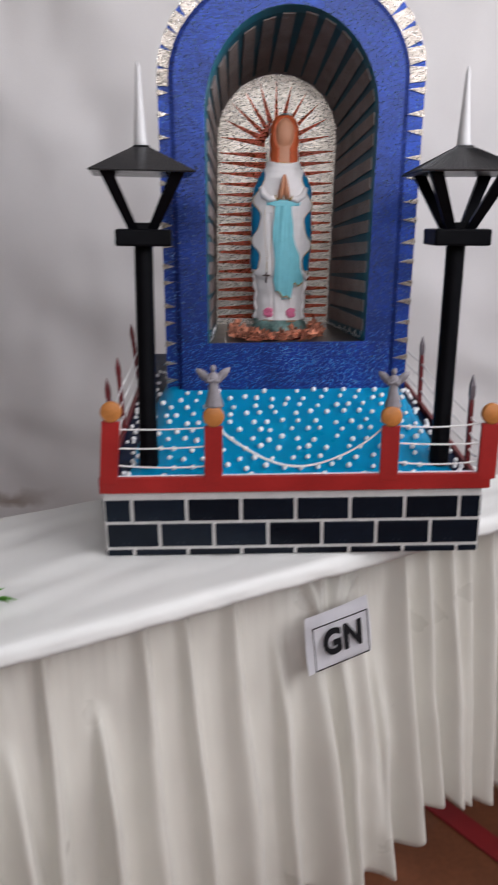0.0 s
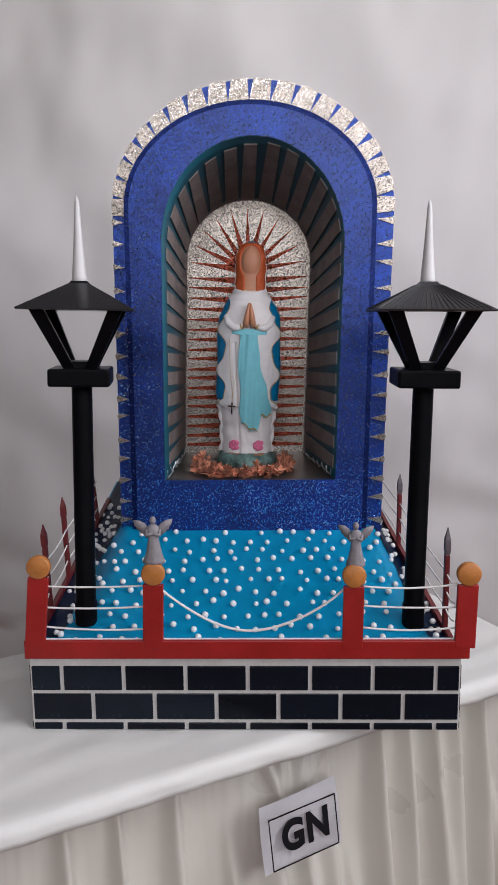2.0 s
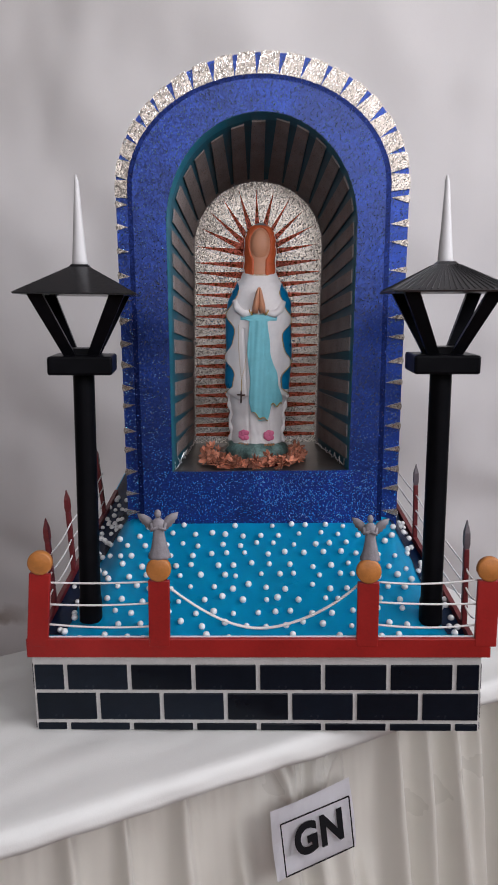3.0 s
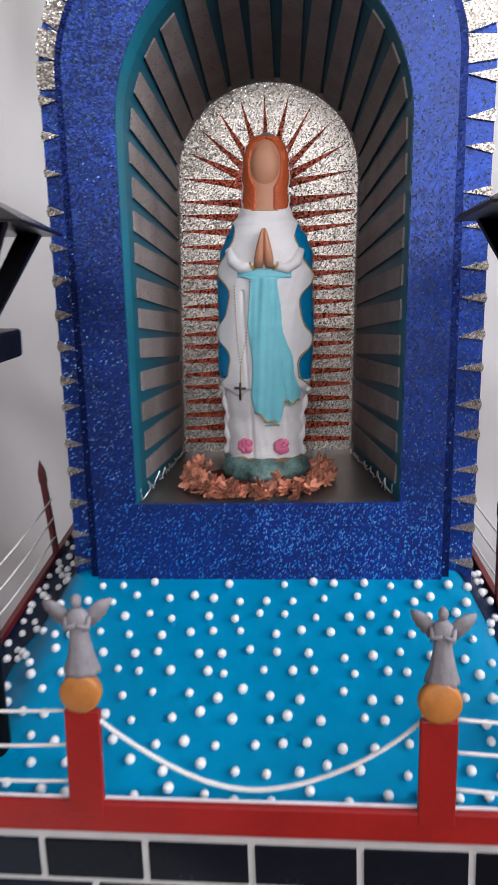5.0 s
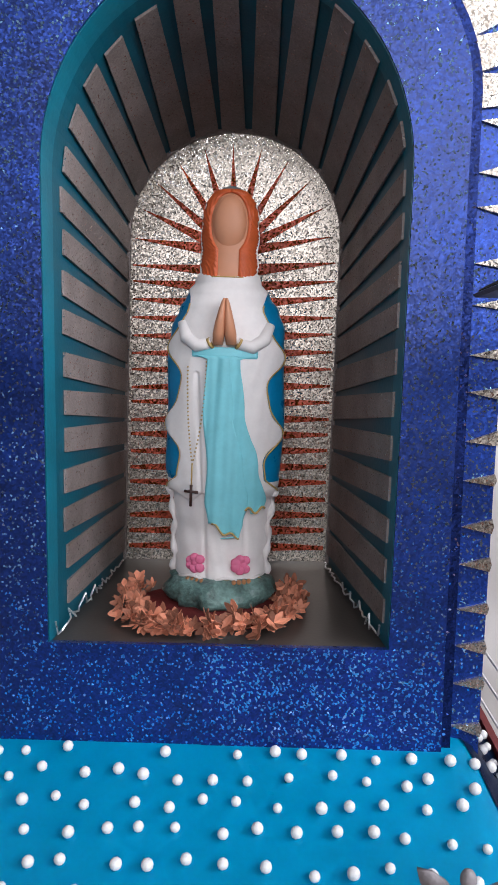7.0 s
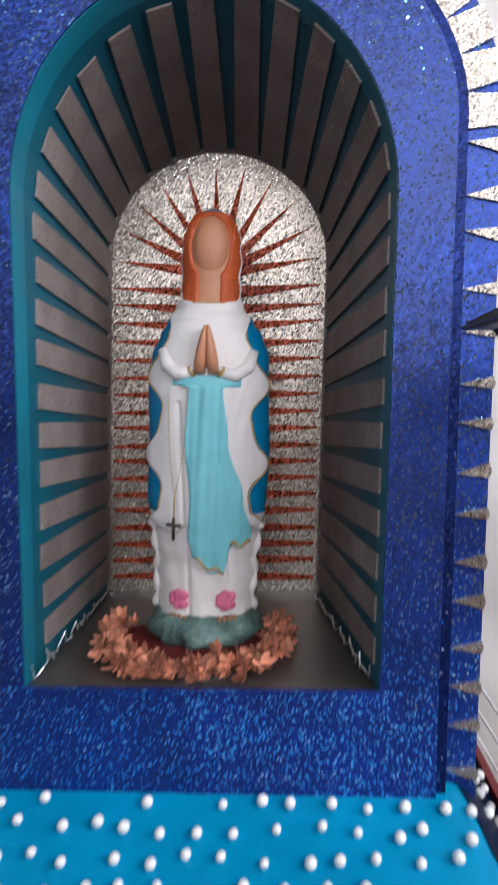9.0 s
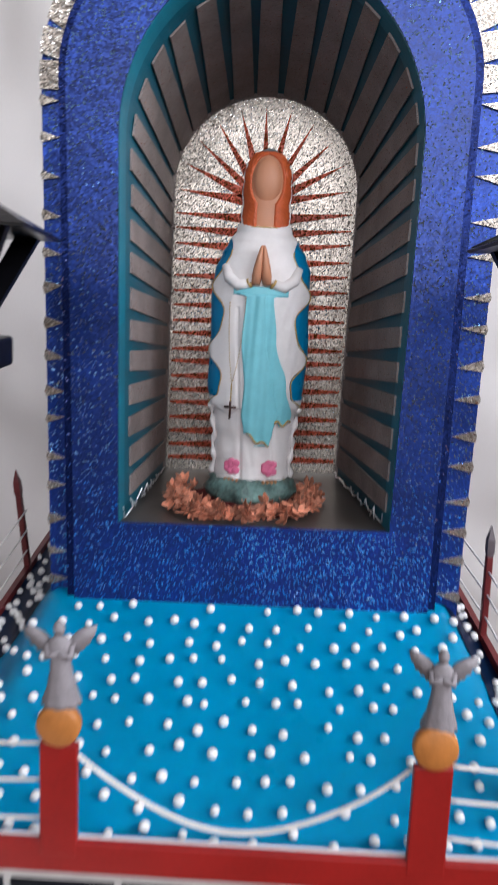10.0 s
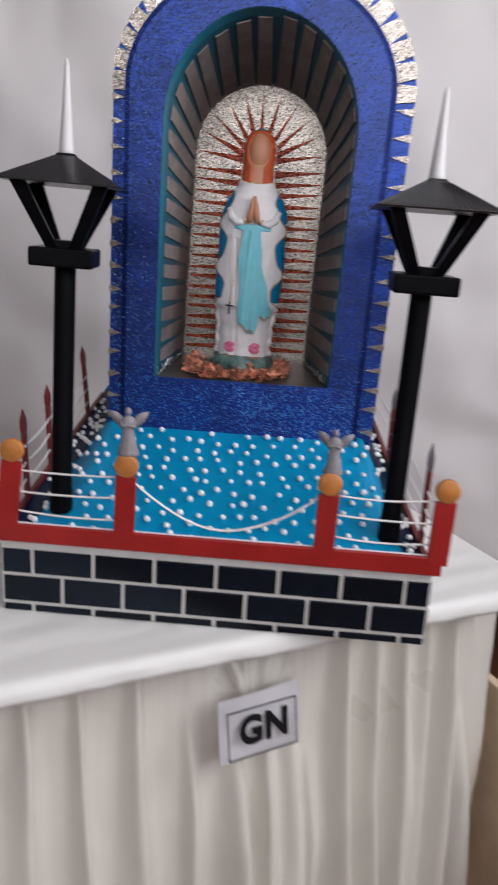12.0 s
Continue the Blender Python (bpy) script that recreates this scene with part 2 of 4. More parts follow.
def loft(bm, rings, cap=True, mat=0):
    """Closed rings of equal count joined into a tube."""
    made = [[bm.verts.new(p) for p in r] for r in rings]
    k = len(made[0])
    faces = []
    for a, b in zip(made, made[1:]):
        for i in range(k):
            faces.append(bm.faces.new((a[i], a[(i + 1) % k], b[(i + 1) % k], b[i])))
    if cap:
        faces.append(bm.faces.new(made[0][::-1]))
        faces.append(bm.faces.new(made[-1]))
    for f in faces:
        f.material_index = mat
    return faces


def circle(c, rx, ry, n=16, z=None):
    return [(c[0] + rx * math.cos(2 * math.pi * i / n), c[1] + ry * math.sin(2 * math.pi * i / n), c[2]) for i in range(n)]


def tube(bm, pts, r, n=8):
    pts = [Vector(p) for p in pts]
    rings = []
    for i, p in enumerate(pts):
        d = (pts[min(i + 1, len(pts) - 1)] - pts[max(i - 1, 0)]).normalized()
        side = d.cross(Vector((0, 0, 1)) if abs(d.z) < 0.9 else Vector((1, 0, 0))).normalized()
        up = side.cross(d)
        rr = r[i] if isinstance(r, (list, tuple)) else r
        rings.append([p + rr * (math.cos(2 * math.pi * k / n) * side + math.sin(2 * math.pi * k / n) * up) for k in range(n)])
    loft(bm, rings)
    return bm


def prism(bm, outline, y0, y1):
    """A flat outline in x and z given depth along y."""
    a = [bm.verts.new((x, y0, z)) for x, z in outline]
    b = [bm.verts.new((x, y1, z)) for x, z in outline]
    k = len(a)
    bm.faces.new(a), bm.faces.new(b[::-1])
    for i in range(k):
        bm.faces.new((a[i], b[i], b[(i + 1) % k], a[(i + 1) % k]))
    return bm


# ---- the room ----
def wall(name, parts, mat=PLASTER):
    bm = bmesh.new()
    for c, s in parts:
        box(bm, c, s)
    return tagged(mesh_object(name, bm, mat), kind="structure")


bm = bmesh.new()
box(bm, (-0.5, -0.8, -0.05), (4.5, 4.9, 0.1))
tagged(mesh_object("floor", bm, FLOOR), "worn red-brown floor of the hall", kind="structure")
bm = bmesh.new()
box(bm, (-0.5, -0.8, 2.85), (4.5, 4.9, 0.1))
tagged(mesh_object("ceiling", bm, material("ceiling_wash", (0.42, 0.41, 0.4), 0.9, vary=0.1, scale=3)), kind="structure")
wall("wall_north", [((-0.5, 1.6, 1.4), (4.3, 0.1, 2.8))])
# unseen wall, added dark to keep bounced light off the niche's right side
wall("wall_west", [((-2.7, -0.85, 1.4), (0.1, 5.0, 2.8))], material("unseen_dark_wall", (0.2, 0.17, 0.15), 0.8, vary=0.12, scale=4))
wall("wall_east", [((1.7, -0.85, 0.75), (0.1, 5.0, 1.5)), ((1.7, -0.85, 2.75), (0.1, 5.0, 0.1)), ((1.7, 0.925, 2.1), (0.1, 1.45, 1.2)), ((1.7, -2.775, 2.1), (0.1, 1.15, 1.2))])
wall("wall_south", [((-0.45, -3.2, 0.95), (4.4, 0.1, 1.9)), ((-0.45, -3.2, 2.75), (4.4, 0.1, 0.1)), ((-1.65, -3.2, 2.3), (2.0, 0.1, 0.8)), ((1.5, -3.2, 2.3), (0.5, 0.1, 0.8))])
# red band painted on the floor
bm = bmesh.new()
box(bm, (0, 0, 0.004), (0.05, 1.6, 0.006), 0.002)
ob = mesh_object("floor_trim", bm, REDLINE)
ob.matrix_world = pose(0.5, 0.1, 0, 0, 0, 37)
tagged(ob, "dull red band on the floor", kind="structure")


# ---- the hanging drape behind ----
def drape():
    bm = bmesh.new()
    nx, nz = 300, 110
    rows = []
    for j in range(nz + 1):
        row = []
        for i in range(nx + 1):
            x = -2.4 + 4.02 * i / nx
            low = 0.02 + 0.3 * min(1, max(0, (x - 0.38) / 0.2)) ** 1.5
            z = low + (2.75 - low) * j / nz
            y = 1.1 + 0.007 * math.sin(x * 5.3 + 1.4 * math.sin(z * 1.7)) + 0.004 * math.sin(x * 13 + z * 2.3 + 2 * math.sin(x * 3))
            y += 0.04 * noise.noise((x * 1.2 + z * 0.5, z * 0.9, 0.3)) + 0.02 * noise.noise((x * 4 + z * 3, z * 3.4 - x * 2, 4.1)) + 0.007 * noise.noise((x * 11 - z * 6, z * 8 + x * 4, 1.7))
            wr = noise.noise((x * 1.1 + 7, z * 9 + x * 2.5, 2.0))
            y += 0.016 * wr * max(0, 1 - abs(z - 0.8) / 0.6) * (1.6 if x > 0.2 else 1)
            row.append(bm.verts.new((x, y, z)))
        rows.append(row)
    for a, b in zip(rows, rows[1:]):
        for i in range(nx):
            bm.faces.new((a[i], a[i + 1], b[i + 1], b[i]))
    ob = mesh_object("drape", bm, DRAPE, True)
    mod = ob.modifiers.new("thick", "SOLIDIFY")
    mod.thickness = 0.002
    return tagged(ob, "grey-white cloth hung as a backdrop behind the table", "drape")


drape()

# ---- the table with its cloths ----
ANG = radians(27.5)
U, N = Vector((math.cos(ANG), math.sin(ANG), 0)), Vector((-math.sin(ANG), math.cos(ANG), 0))
U0, U1, N0, N1 = -1.5, 0.535, -0.046, 0.37


def plan(u, v, z):
    p = U * u + N * v
    return Vector((p.x, p.y, z))


def table():
    root = thing("table", "narrow table under a white cloth with an ivory pleated skirt", "table")
    inset = 0.045
    for u in (U0 + 0.12, U1 - 0.3):
        for v in (N0 + 0.14, N1 - 0.06):
            bm = bmesh.new()
            box(bm, (0, 0, 0.355), (0.035, 0.035, 0.71), 0.003)
            bmesh.ops.transform(bm, matrix=Matrix.Translation(plan(u, v, 0)) @ Matrix.Rotation(ANG, 4, "Z"), verts=bm.verts)
            part("leg", bm, PLY, root)
    bm = bmesh.new()
    box(bm, (0, 0, 0), (U1 - U0 - 0.09, N1 - N0 - 0.09, 0.022), 0.003)
    bmesh.ops.transform(bm, matrix=Matrix.Translation(plan((U0 + U1) / 2, (N0 + N1) / 2, 0.727)) @ Matrix.Rotation(ANG, 4, "Z"), verts=bm.verts)
    part("tabletop", bm, PLY, root)
    return root


def table_cloth():
    """The white sheet over the top, rolled over the edge, with soft creases."""
    bm = bmesh.new()
    R = 0.014

    def line(a, b, count):
        # pairs of distance along and share of the roll past the edge
        roll = [k / 7 for k in range(7, 0, -1)]
        inner = [(a + R + (b - a - 2 * R) * k / count, 0.0) for k in range(count + 1)]
        return [(a + R, -q) for q in roll] + inner + [(b - R, q) for q in roll[::-1]]

    us, vs = line(U0, U1, 260), line(N0, N1, 70)
    rows = []
    for v, qv in vs:
        row = []
        for u, qu in us:
            q = max(abs(qu), abs(qv))
            a = min(1.0, q * 1.35) * math.pi / 2
            z = 0.7485 - R * (1 - math.cos(a)) - 0.012 * max(0, q - 0.74) / 0.26
            out = R * math.sin(a)
            edge = min(u - U0, U1 - u, v - N0, N1 - v) - R
            fade = min(1, max(0, edge) / 0.05)
            z += fade * (0.0042 * noise.noise((u * 7, v * 9, 0)) + 0.0046 * noise.noise((u * 3 + v * 9, v * 22 - u * 6, 4)))
            pu = u + (math.copysign(out, qu) if abs(qu) == q and q else 0)
            pv = v + (math.copysign(out, qv) if abs(qv) == q and q else 0)
            pv += (0.004 * noise.noise((u * 5, 0, 3)) + 0.0022 * noise.noise((u * 22, qv * 2, 7))) * (1 - fade)
            z += (0.004 * noise.noise((u * 6, 1, 9)) + 0.002 * noise.noise((u * 24, 2, 9))) * q
            # round the near corner
            cu, cv = U1 - 0.06, N0 + 0.06
            if pu > cu and pv < cv:
                d = math.hypot(pu - cu, pv - cv)
                m = max(pu - cu, cv - pv)
                pu, pv = cu + (pu - cu) * m / max(d, 1e-6), cv + (pv - cv) * m / max(d, 1e-6)
            pv -= 0.006 * min(1, max(0, (0.05 - u) / 0.3)) * (qv < 0)
            row.append(bm.verts.new(plan(pu, pv, z)))
        rows.append(row)
    for a, b in zip(rows, rows[1:]):
        for i in range(len(us) - 1):
            bm.faces.new((a[i], a[i + 1], b[i + 1], b[i]))
    ob = mesh_object("table_cloth", bm, TOPCLOTH, True)
    ob.modifiers.new("thick", "SOLIDIFY").thickness = 0.0015
    return tagged(ob, "white cloth spread over the table top", "table cloth")


def table_skirt():
    """Gathered skirt along the front and round the end of the table."""
    rnd = random.Random(5)
    PIN = 1.59   # where the paper sign gathers it
    SET = 0.074   # how far it hangs behind the edge of the top
    length_front, bend, length_end = U1 - U0 - 0.06, 0.06, N1 - N0 - 0.05
    total = length_front + bend + length_end
    folds, s = [], -0.02
    while s < total + 0.05:
        # place, depth, sideways drift, width at the hem, height where it starts
        near_end = s > length_front - 0.42
        folds.append((s, rnd.uniform(0.5, 1.2), rnd.uniform(-0.02, 0.02), rnd.uniform(0.012, 0.023), 0.0 if rnd.random() < 0.7 else rnd.uniform(0.1, 0.4)))
        s += rnd.uniform(0.028, 0.062) if near_end else rnd.uniform(0.048, 0.085)
    bm = bmesh.new()
    ns, nz = 760, 56
    rows = []
    for i in range(ns + 1):
        s = total * i / ns
        near = [f for f in folds if abs(f[0] - s) < 0.1]
        row = []
        for j in range(nz + 1):
            h = j / nz
            hem = 0.135 + 0.02 * noise.noise((s * 6, 0, 1)) + 0.085 * math.exp(-((s + U0 - 0.29) / 0.07) ** 2)
            z = 0.734 - (0.734 - hem) * h
            wave = 0.0
            for a, amp, drift, wide, start in near:
                g = min(1, max(0, (h - start) / 0.25)) if start else 1.0
                w = 0.0045 + (wide - 0.0045) * min(1, h * 1.5) ** 0.7
                c = a + drift * h + 0.006 * noise.noise((a * 30, h * 2.5, 2))
                q = (s - c) / w
                q *= 1.5 if (q > 0) == (drift > 0) else 0.85
                wave += g * amp * math.exp(-q * q)
            wave = wave / (1 + 0.35 * wave) * (1 - 0.8 * math.exp(-((s - PIN) / 0.075) ** 2 - ((h - 0.2) / 0.22) ** 2))
            # pinched gathers drawn together at the pinned sheet
            if h < 0.24:
                for dd in (-0.062, -0.04, -0.021, 0.012, 0.034, 0.058):
                    c = PIN + dd * (1 - 3.2 * h)
                    wave += 0.55 * math.exp(-((s - c) / 0.0052) ** 2) * (1 - h / 0.24) ** 0.6
            d = wave * (0.036 + 0.042 * h ** 0.8) - 0.01
            d += 0.05 * h ** 1.1 * (1 - 0.95 * min(1, max(0, (s - length_front + 0.12) / 0.12))) + 0.014 * h * noise.noise((s * 5, z * 1.6, 3)) + 0.004 * noise.noise((s * 16 + z * 2, z * 5, 5))
            # small gathers under the table's edge
            d += 0.006 * (1 - h) ** 5 * noise.noise((s * 90, z * 6, 8)) + 0.0015 * noise.noise((s * 30 + z * 14, z * 17 - s * 9, 8))
            if s < length_front:
                p = plan(U0 + s, N0 + SET - d, z)
            elif s < length_front + bend:
                q = (s - length_front) / bend * math.pi / 2
                rr = 0.04 + d
                p = plan(U1 - 0.06 + math.sin(q) * rr, N0 + SET + 0.04 - math.cos(q) * rr, z)
            else:
                p = plan(U1 - 0.02 + d, N0 + SET + 0.04 + (s - length_front - bend), z)
            row.append(bm.verts.new(p))
        rows.append(row)
    for a, b in zip(rows, rows[1:]):
        for j in range(nz):
            bm.faces.new((a[j], a[j + 1], b[j + 1], b[j]))
    ob = mesh_object("table_skirt", bm, CLOTH, True)
    ob.modifiers.new("thick", "SOLIDIFY").thickness = 0.0012
    return tagged(ob, "ivory satin skirt hanging in pleats round the table", "table skirt")


table()
table_cloth()
table_skirt()

# plywood board standing on the floor past the table's end
bm = bmesh.new()
box(bm, (0, 0, 0.24), (0.018, 0.5, 0.48), 0.002)
ob = mesh_object("plywood_board", bm, PLY)
ob.matrix_world = pose(0.545, 0.255, 0, 0, 0, 25)
tagged(ob, "light brown plywood board standing upright on the floor", "board")


# ---- paper sign ----
def paper_sign():
    root = thing("paper_sign", "white paper sign with black letters pinned to the skirt", "sign")
    W, H = 0.116, 0.097
    bm = bmesh.new()
    n = 10
    rows = [[bm.verts.new((-W / 2 + W * i / n, 0.003 * math.sin(i / n * 3.0 + j) , -H / 2 + H * j / 4)) for i in range(n + 1)] for j in range(5)]
    for a, b in zip(rows, rows[1:]):
        for i in range(n):
            bm.faces.new((a[i], a[i + 1], b[i + 1], b[i]))
    bmesh.ops.solidify(bm, geom=bm.faces[:], thickness=0.0006)
    sheet = part("sheet", bm, PAPER, root)
    x0, x1, z0, z1, t = -0.048, 0.051, -0.042, 0.029, 0.0012
    for c, s in (((0.0015, z0), (x1 - x0, t)), ((0.0015, z1), (x1 - x0, t)), ((x0, -0.0065), (t, z1 - z0)), ((x1, -0.0065), (t, z1 - z0))):
        bm = bmesh.new()
        box(bm, (c[0], -0.006, c[1]), (s[0], 0.0012, s[1]))
        part("border_line", bm, INK, root)
    curve = bpy.data.curves.new("lettering", "FONT")
    curve.body, curve.size, curve.extrude, curve.offset = "GN", 0.054, 0.0006, 0.0021
    curve.space_character = 1.12
    curve.align_x, curve.align_y = "CENTER", "CENTER"
    tmp = bpy.data.objects.new("lettering", curve)
    scene.collection.objects.link(tmp)
    bpy.context.view_layer.update()
    me = bpy.data.meshes.new_from_object(tmp.evaluated_get(bpy.context.evaluated_depsgraph_get()))
    bpy.data.objects.remove(tmp)
    me.materials.clear()
    me.materials.append(INK)
    ob = new("lettering", me)
    ob.parent = root
    ob.matrix_local = pose(0.004, -0.006, -0.005, 90, 0, 0) @ Matrix.Diagonal((0.84, 1.05, 1, 1))
    tagged(ob, "bold black letters GN")
    root.matrix_world = Matrix.Translation((0.0773, 0.015, 0.605)) @ Matrix.Rotation(ANG, 4, "Z") @ Matrix.Rotation(radians(-4), 4, "X") @ Matrix.Rotation(radians(-4), 4, "Y") @ Matrix.Scale(1.01, 4)
    return root


paper_sign()


# ---- small green plant at the table's edge ----
def plant():
    rnd = random.Random(8)
    root = thing("plant", "small green artificial plant with narrow leaves lying on the table", "plant")
    bm = bmesh.new()
    tube(bm, [(0, 0, 0.006), (0.02, 0.0, 0.012), (0.045, 0.0, 0.014)], 0.003, 6)
    part("stem", bm, LEAF, root)
    for k in range(34):
        bm = bmesh.new()
        a, e, L = rnd.uniform(-1.5, 1.5), rnd.uniform(0.0, 1.2), rnd.uniform(0.03, 0.056)
        d = Vector((math.cos(a) * math.cos(e), math.sin(a) * math.cos(e), math.sin(e)))
        side = d.cross(Vector((0, 0, 1))).normalized() * 0.004
        b = Vector((rnd.uniform(0, 0.04), 0, 0.012))
        p = [b, b + d * L * 0.5 + side + Vector((0, 0, 0.003)), b + d * L - Vector((0, 0, 0.003)), b + d * L * 0.5 - side + Vector((0, 0, 0.003)), b + d * L * 0.5]
        v = [bm.verts.new(q) for q in p]
        for f in ((0, 1, 4), (1, 2, 4), (2, 3, 4), (3, 0, 4)):
            bm.faces.new([v[i] for i in f])
        bmesh.ops.solidify(bm, geom=bm.faces[:], thickness=0.0005)
        part("leaf", bm, LEAF, root)
    root.location = (-0.428, -0.15, 0.752)
    return root


plant()

# ---- the grotto model: plinth, deck, rails ----
Z0 = 0.75


def deck_z(y, x=0.0):
    """The deck ramps up to the shrine and falls off towards the side rails."""
    side = min(1, max(0, (abs(x - 0.005) - 0.19) / 0.05))
    side = side * side * (3 - 2 * side)
    ramp = 0.853 + 0.365 * min(y, 0.26)
    return ramp + (0.855 + 0.17 * y - ramp) * side


LOW = 0.91  # height of the front work against its drawing


def low(z):
    return Z0 + LOW * (z - Z0)


# plan of the plinth: it narrows a little towards the back on one side
PL = [(-0.266, 0.004), (0.276, 0.004), (0.224, 0.56), (-0.262, 0.56)]


def plinth():
    root = thing("plinth", "low plinth faced with glossy black bricks, on the table", "plinth")
    bm = bmesh.new()
    b = [bm.verts.new((x, y, Z0)) for x, y in PL]
    t = [bm.verts.new((x, y, deck_z(y, x) - 0.008)) for x, y in PL]
    bm.faces.new(b[::-1]), bm.faces.new(t)
    for i in range(4):
        bm.faces.new((b[i], b[(i + 1) % 4], t[(i + 1) % 4], t[i]))
    part("core", bm, MORTAR, root, "grey-white joints")

    def spot(i, j, lift=0.0):
        y = PL[0][1] + (PL[2][1] - PL[0][1]) * j / 40
        f = (y - PL[0][1]) / (PL[2][1] - PL[0][1])
        xa, xb = PL[0][0] + (PL[3][0] - PL[0][0]) * f, PL[1][0] + (PL[2][0] - PL[1][0]) * f
        x = xa + (xb - xa) * i / 60
        return x, y, deck_z(y, x) + lift

    bm = bmesh.new()
    top = [[bm.verts.new(spot(i, j)) for i in range(61)] for j in range(41)]
    for a, b in zip(top, top[1:]):
        for i in range(60):
            bm.faces.new((a[i], a[i + 1], b[i + 1], b[i]))
    bmesh.ops.solidify(bm, geom=bm.faces[:], thickness=0.006)
    deck = part("deck", bm, DECKBLUE, root, "glossy sky-blue deck", True)
    deck.data.set_sharp_from_angle(angle=0.8)
    # dark film along both sides, wider towards the back
    for sgn in (-1, 1):
        bm = bmesh.new()
        rows = []
        for j in range(2, 41):
            x0, y, _ = spot(0 if sgn < 0 else 60, j)
            wide_at = 0.03 + 0.035 * min(1, max(0, (y - 0.2) / 0.1)) + 0.004 * noise.noise((y * 40, sgn, 0))
            row = []
            for k in range(7):
                x = x0 - sgn * (0.003 + wide_at * k / 6)
                row.append(bm.verts.new((x, y, deck_z(y, x) + 0.0016 + (0.0012 * noise.noise((x * 90, y * 70, 2)) if 0 < k < 6 else 0))))
            rows.append(row)
        for a, b in zip(rows, rows[1:]):
            for k in range(6):
                bm.faces.new((a[k], a[k + 1], b[k + 1], b[k]))
        bmesh.ops.solidify(bm, geom=bm.faces[:], thickness=0.0008)
        part("side_film", bm, NAVY, root, "dark crumpled film along the deck's edge", True)
    return root, deck


PLINTH, DECK = plinth()


# ---- the front rail with its four posts ----
def front_rail():
    root = thing("front_rail", "red painted front rail with four posts and gold discs", "railing")
    bm = bmesh.new()
    box(bm, (0.0075, -0.0025, 0.8725), (0.553, 0.006, 0.026), 0.001)
    part("base_bar", bm, RED, root)
    bm = bmesh.new()
    box(bm, (0.0045, 0.0018, 0.873), (0.53, 0.0016, 0.027), 0.0003)
    part("paper_edge", bm, PAPER, root, "white paper edge")
    for x, lean, back, tall in ((-0.2555, 5, 0.5, 0.009), (-0.1075, 1.5, 0.5, -0.001), (0.1395, 0.8, 1, -0.005), (0.2775, 1.2, 1, -0.003)):
        m = Matrix.Translation((x, -0.002, 0.875)) @ Matrix.Rotation(radians(lean), 4, "Y") @ Matrix.Rotation(radians(-back), 4, "X")
        bm = bmesh.new()
        box(bm, (0, -0.001, 0.046 + tall / 2), (0.0252, 0.0062, 0.092 + tall), 0.001, m)
        p = part("post", bm, RED, root)
        bm = bmesh.new()
        prof = [(0.0, -0.005), (0.0128, -0.0048), (0.0144, -0.0038), (0.0148, 0.0), (0.0144, 0.0038), (0.0128, 0.0048), (0.0, 0.005)]
        rings = [[m @ Vector((max(r, 1e-4) * math.cos(2 * math.pi * i / 24), d - 0.002, 0.107 + tall + max(r, 1e-4) / LOW * math.sin(2 * math.pi * i / 24))) for i in range(24)] for r, d in prof]
        loft(bm, rings)
        part("disc", bm, GOLD, p, "round ochre-gold disc", True)
    # cords
    rnd = random.Random(3)
    for xa, xb in ((-0.243, -0.119), (0.153, 0.267)):
        for k, z in enumerate((0.962, 0.932, 0.902)):
            sag = rnd.uniform(0.001, 0.004) + (0.003 if k == 0 and xa > 0 else 0)
            tilt = rnd.uniform(-0.002, 0.002)
            bm = bmesh.new()
            tube(bm, [(xa + (xb - xa) * i / 16, 0.001, z + tilt * (i / 8 - 1) - sag * 4 * (i / 16) * (1 - i / 16)) for i in range(17)], 0.0014, 6)
            part("cord", bm, ROPE, root, "thin white cord", True)
    bm = bmesh.new()
    for ph in (0, math.pi):
        pts = []
        for i in range(361):
            q = i / 360
            a = q * 2 * math.pi * 44 + ph
            pts.append((-0.095 + 0.2245 * q, -0.003 + 0.002 * (1 - q) ** 3 + 0.007 * q ** 3 + 0.0009 * math.cos(a), 0.957 - 0.057 * (1 - (2 * q - 1) ** 2) + 0.0012 * math.sin(q * 11) + 0.0009 * math.sin(a)))
        tube(bm, pts, 0.0012, 6)
    part("swag_cord", bm, ROPE, root, "white twisted cord hanging in a swag", True)
    root.matrix_world = Matrix.Translation((0, 0, Z0 * (1 - LOW))) @ Matrix.Diagonal((1, 1, LOW, 1))
    return root


front_rail()


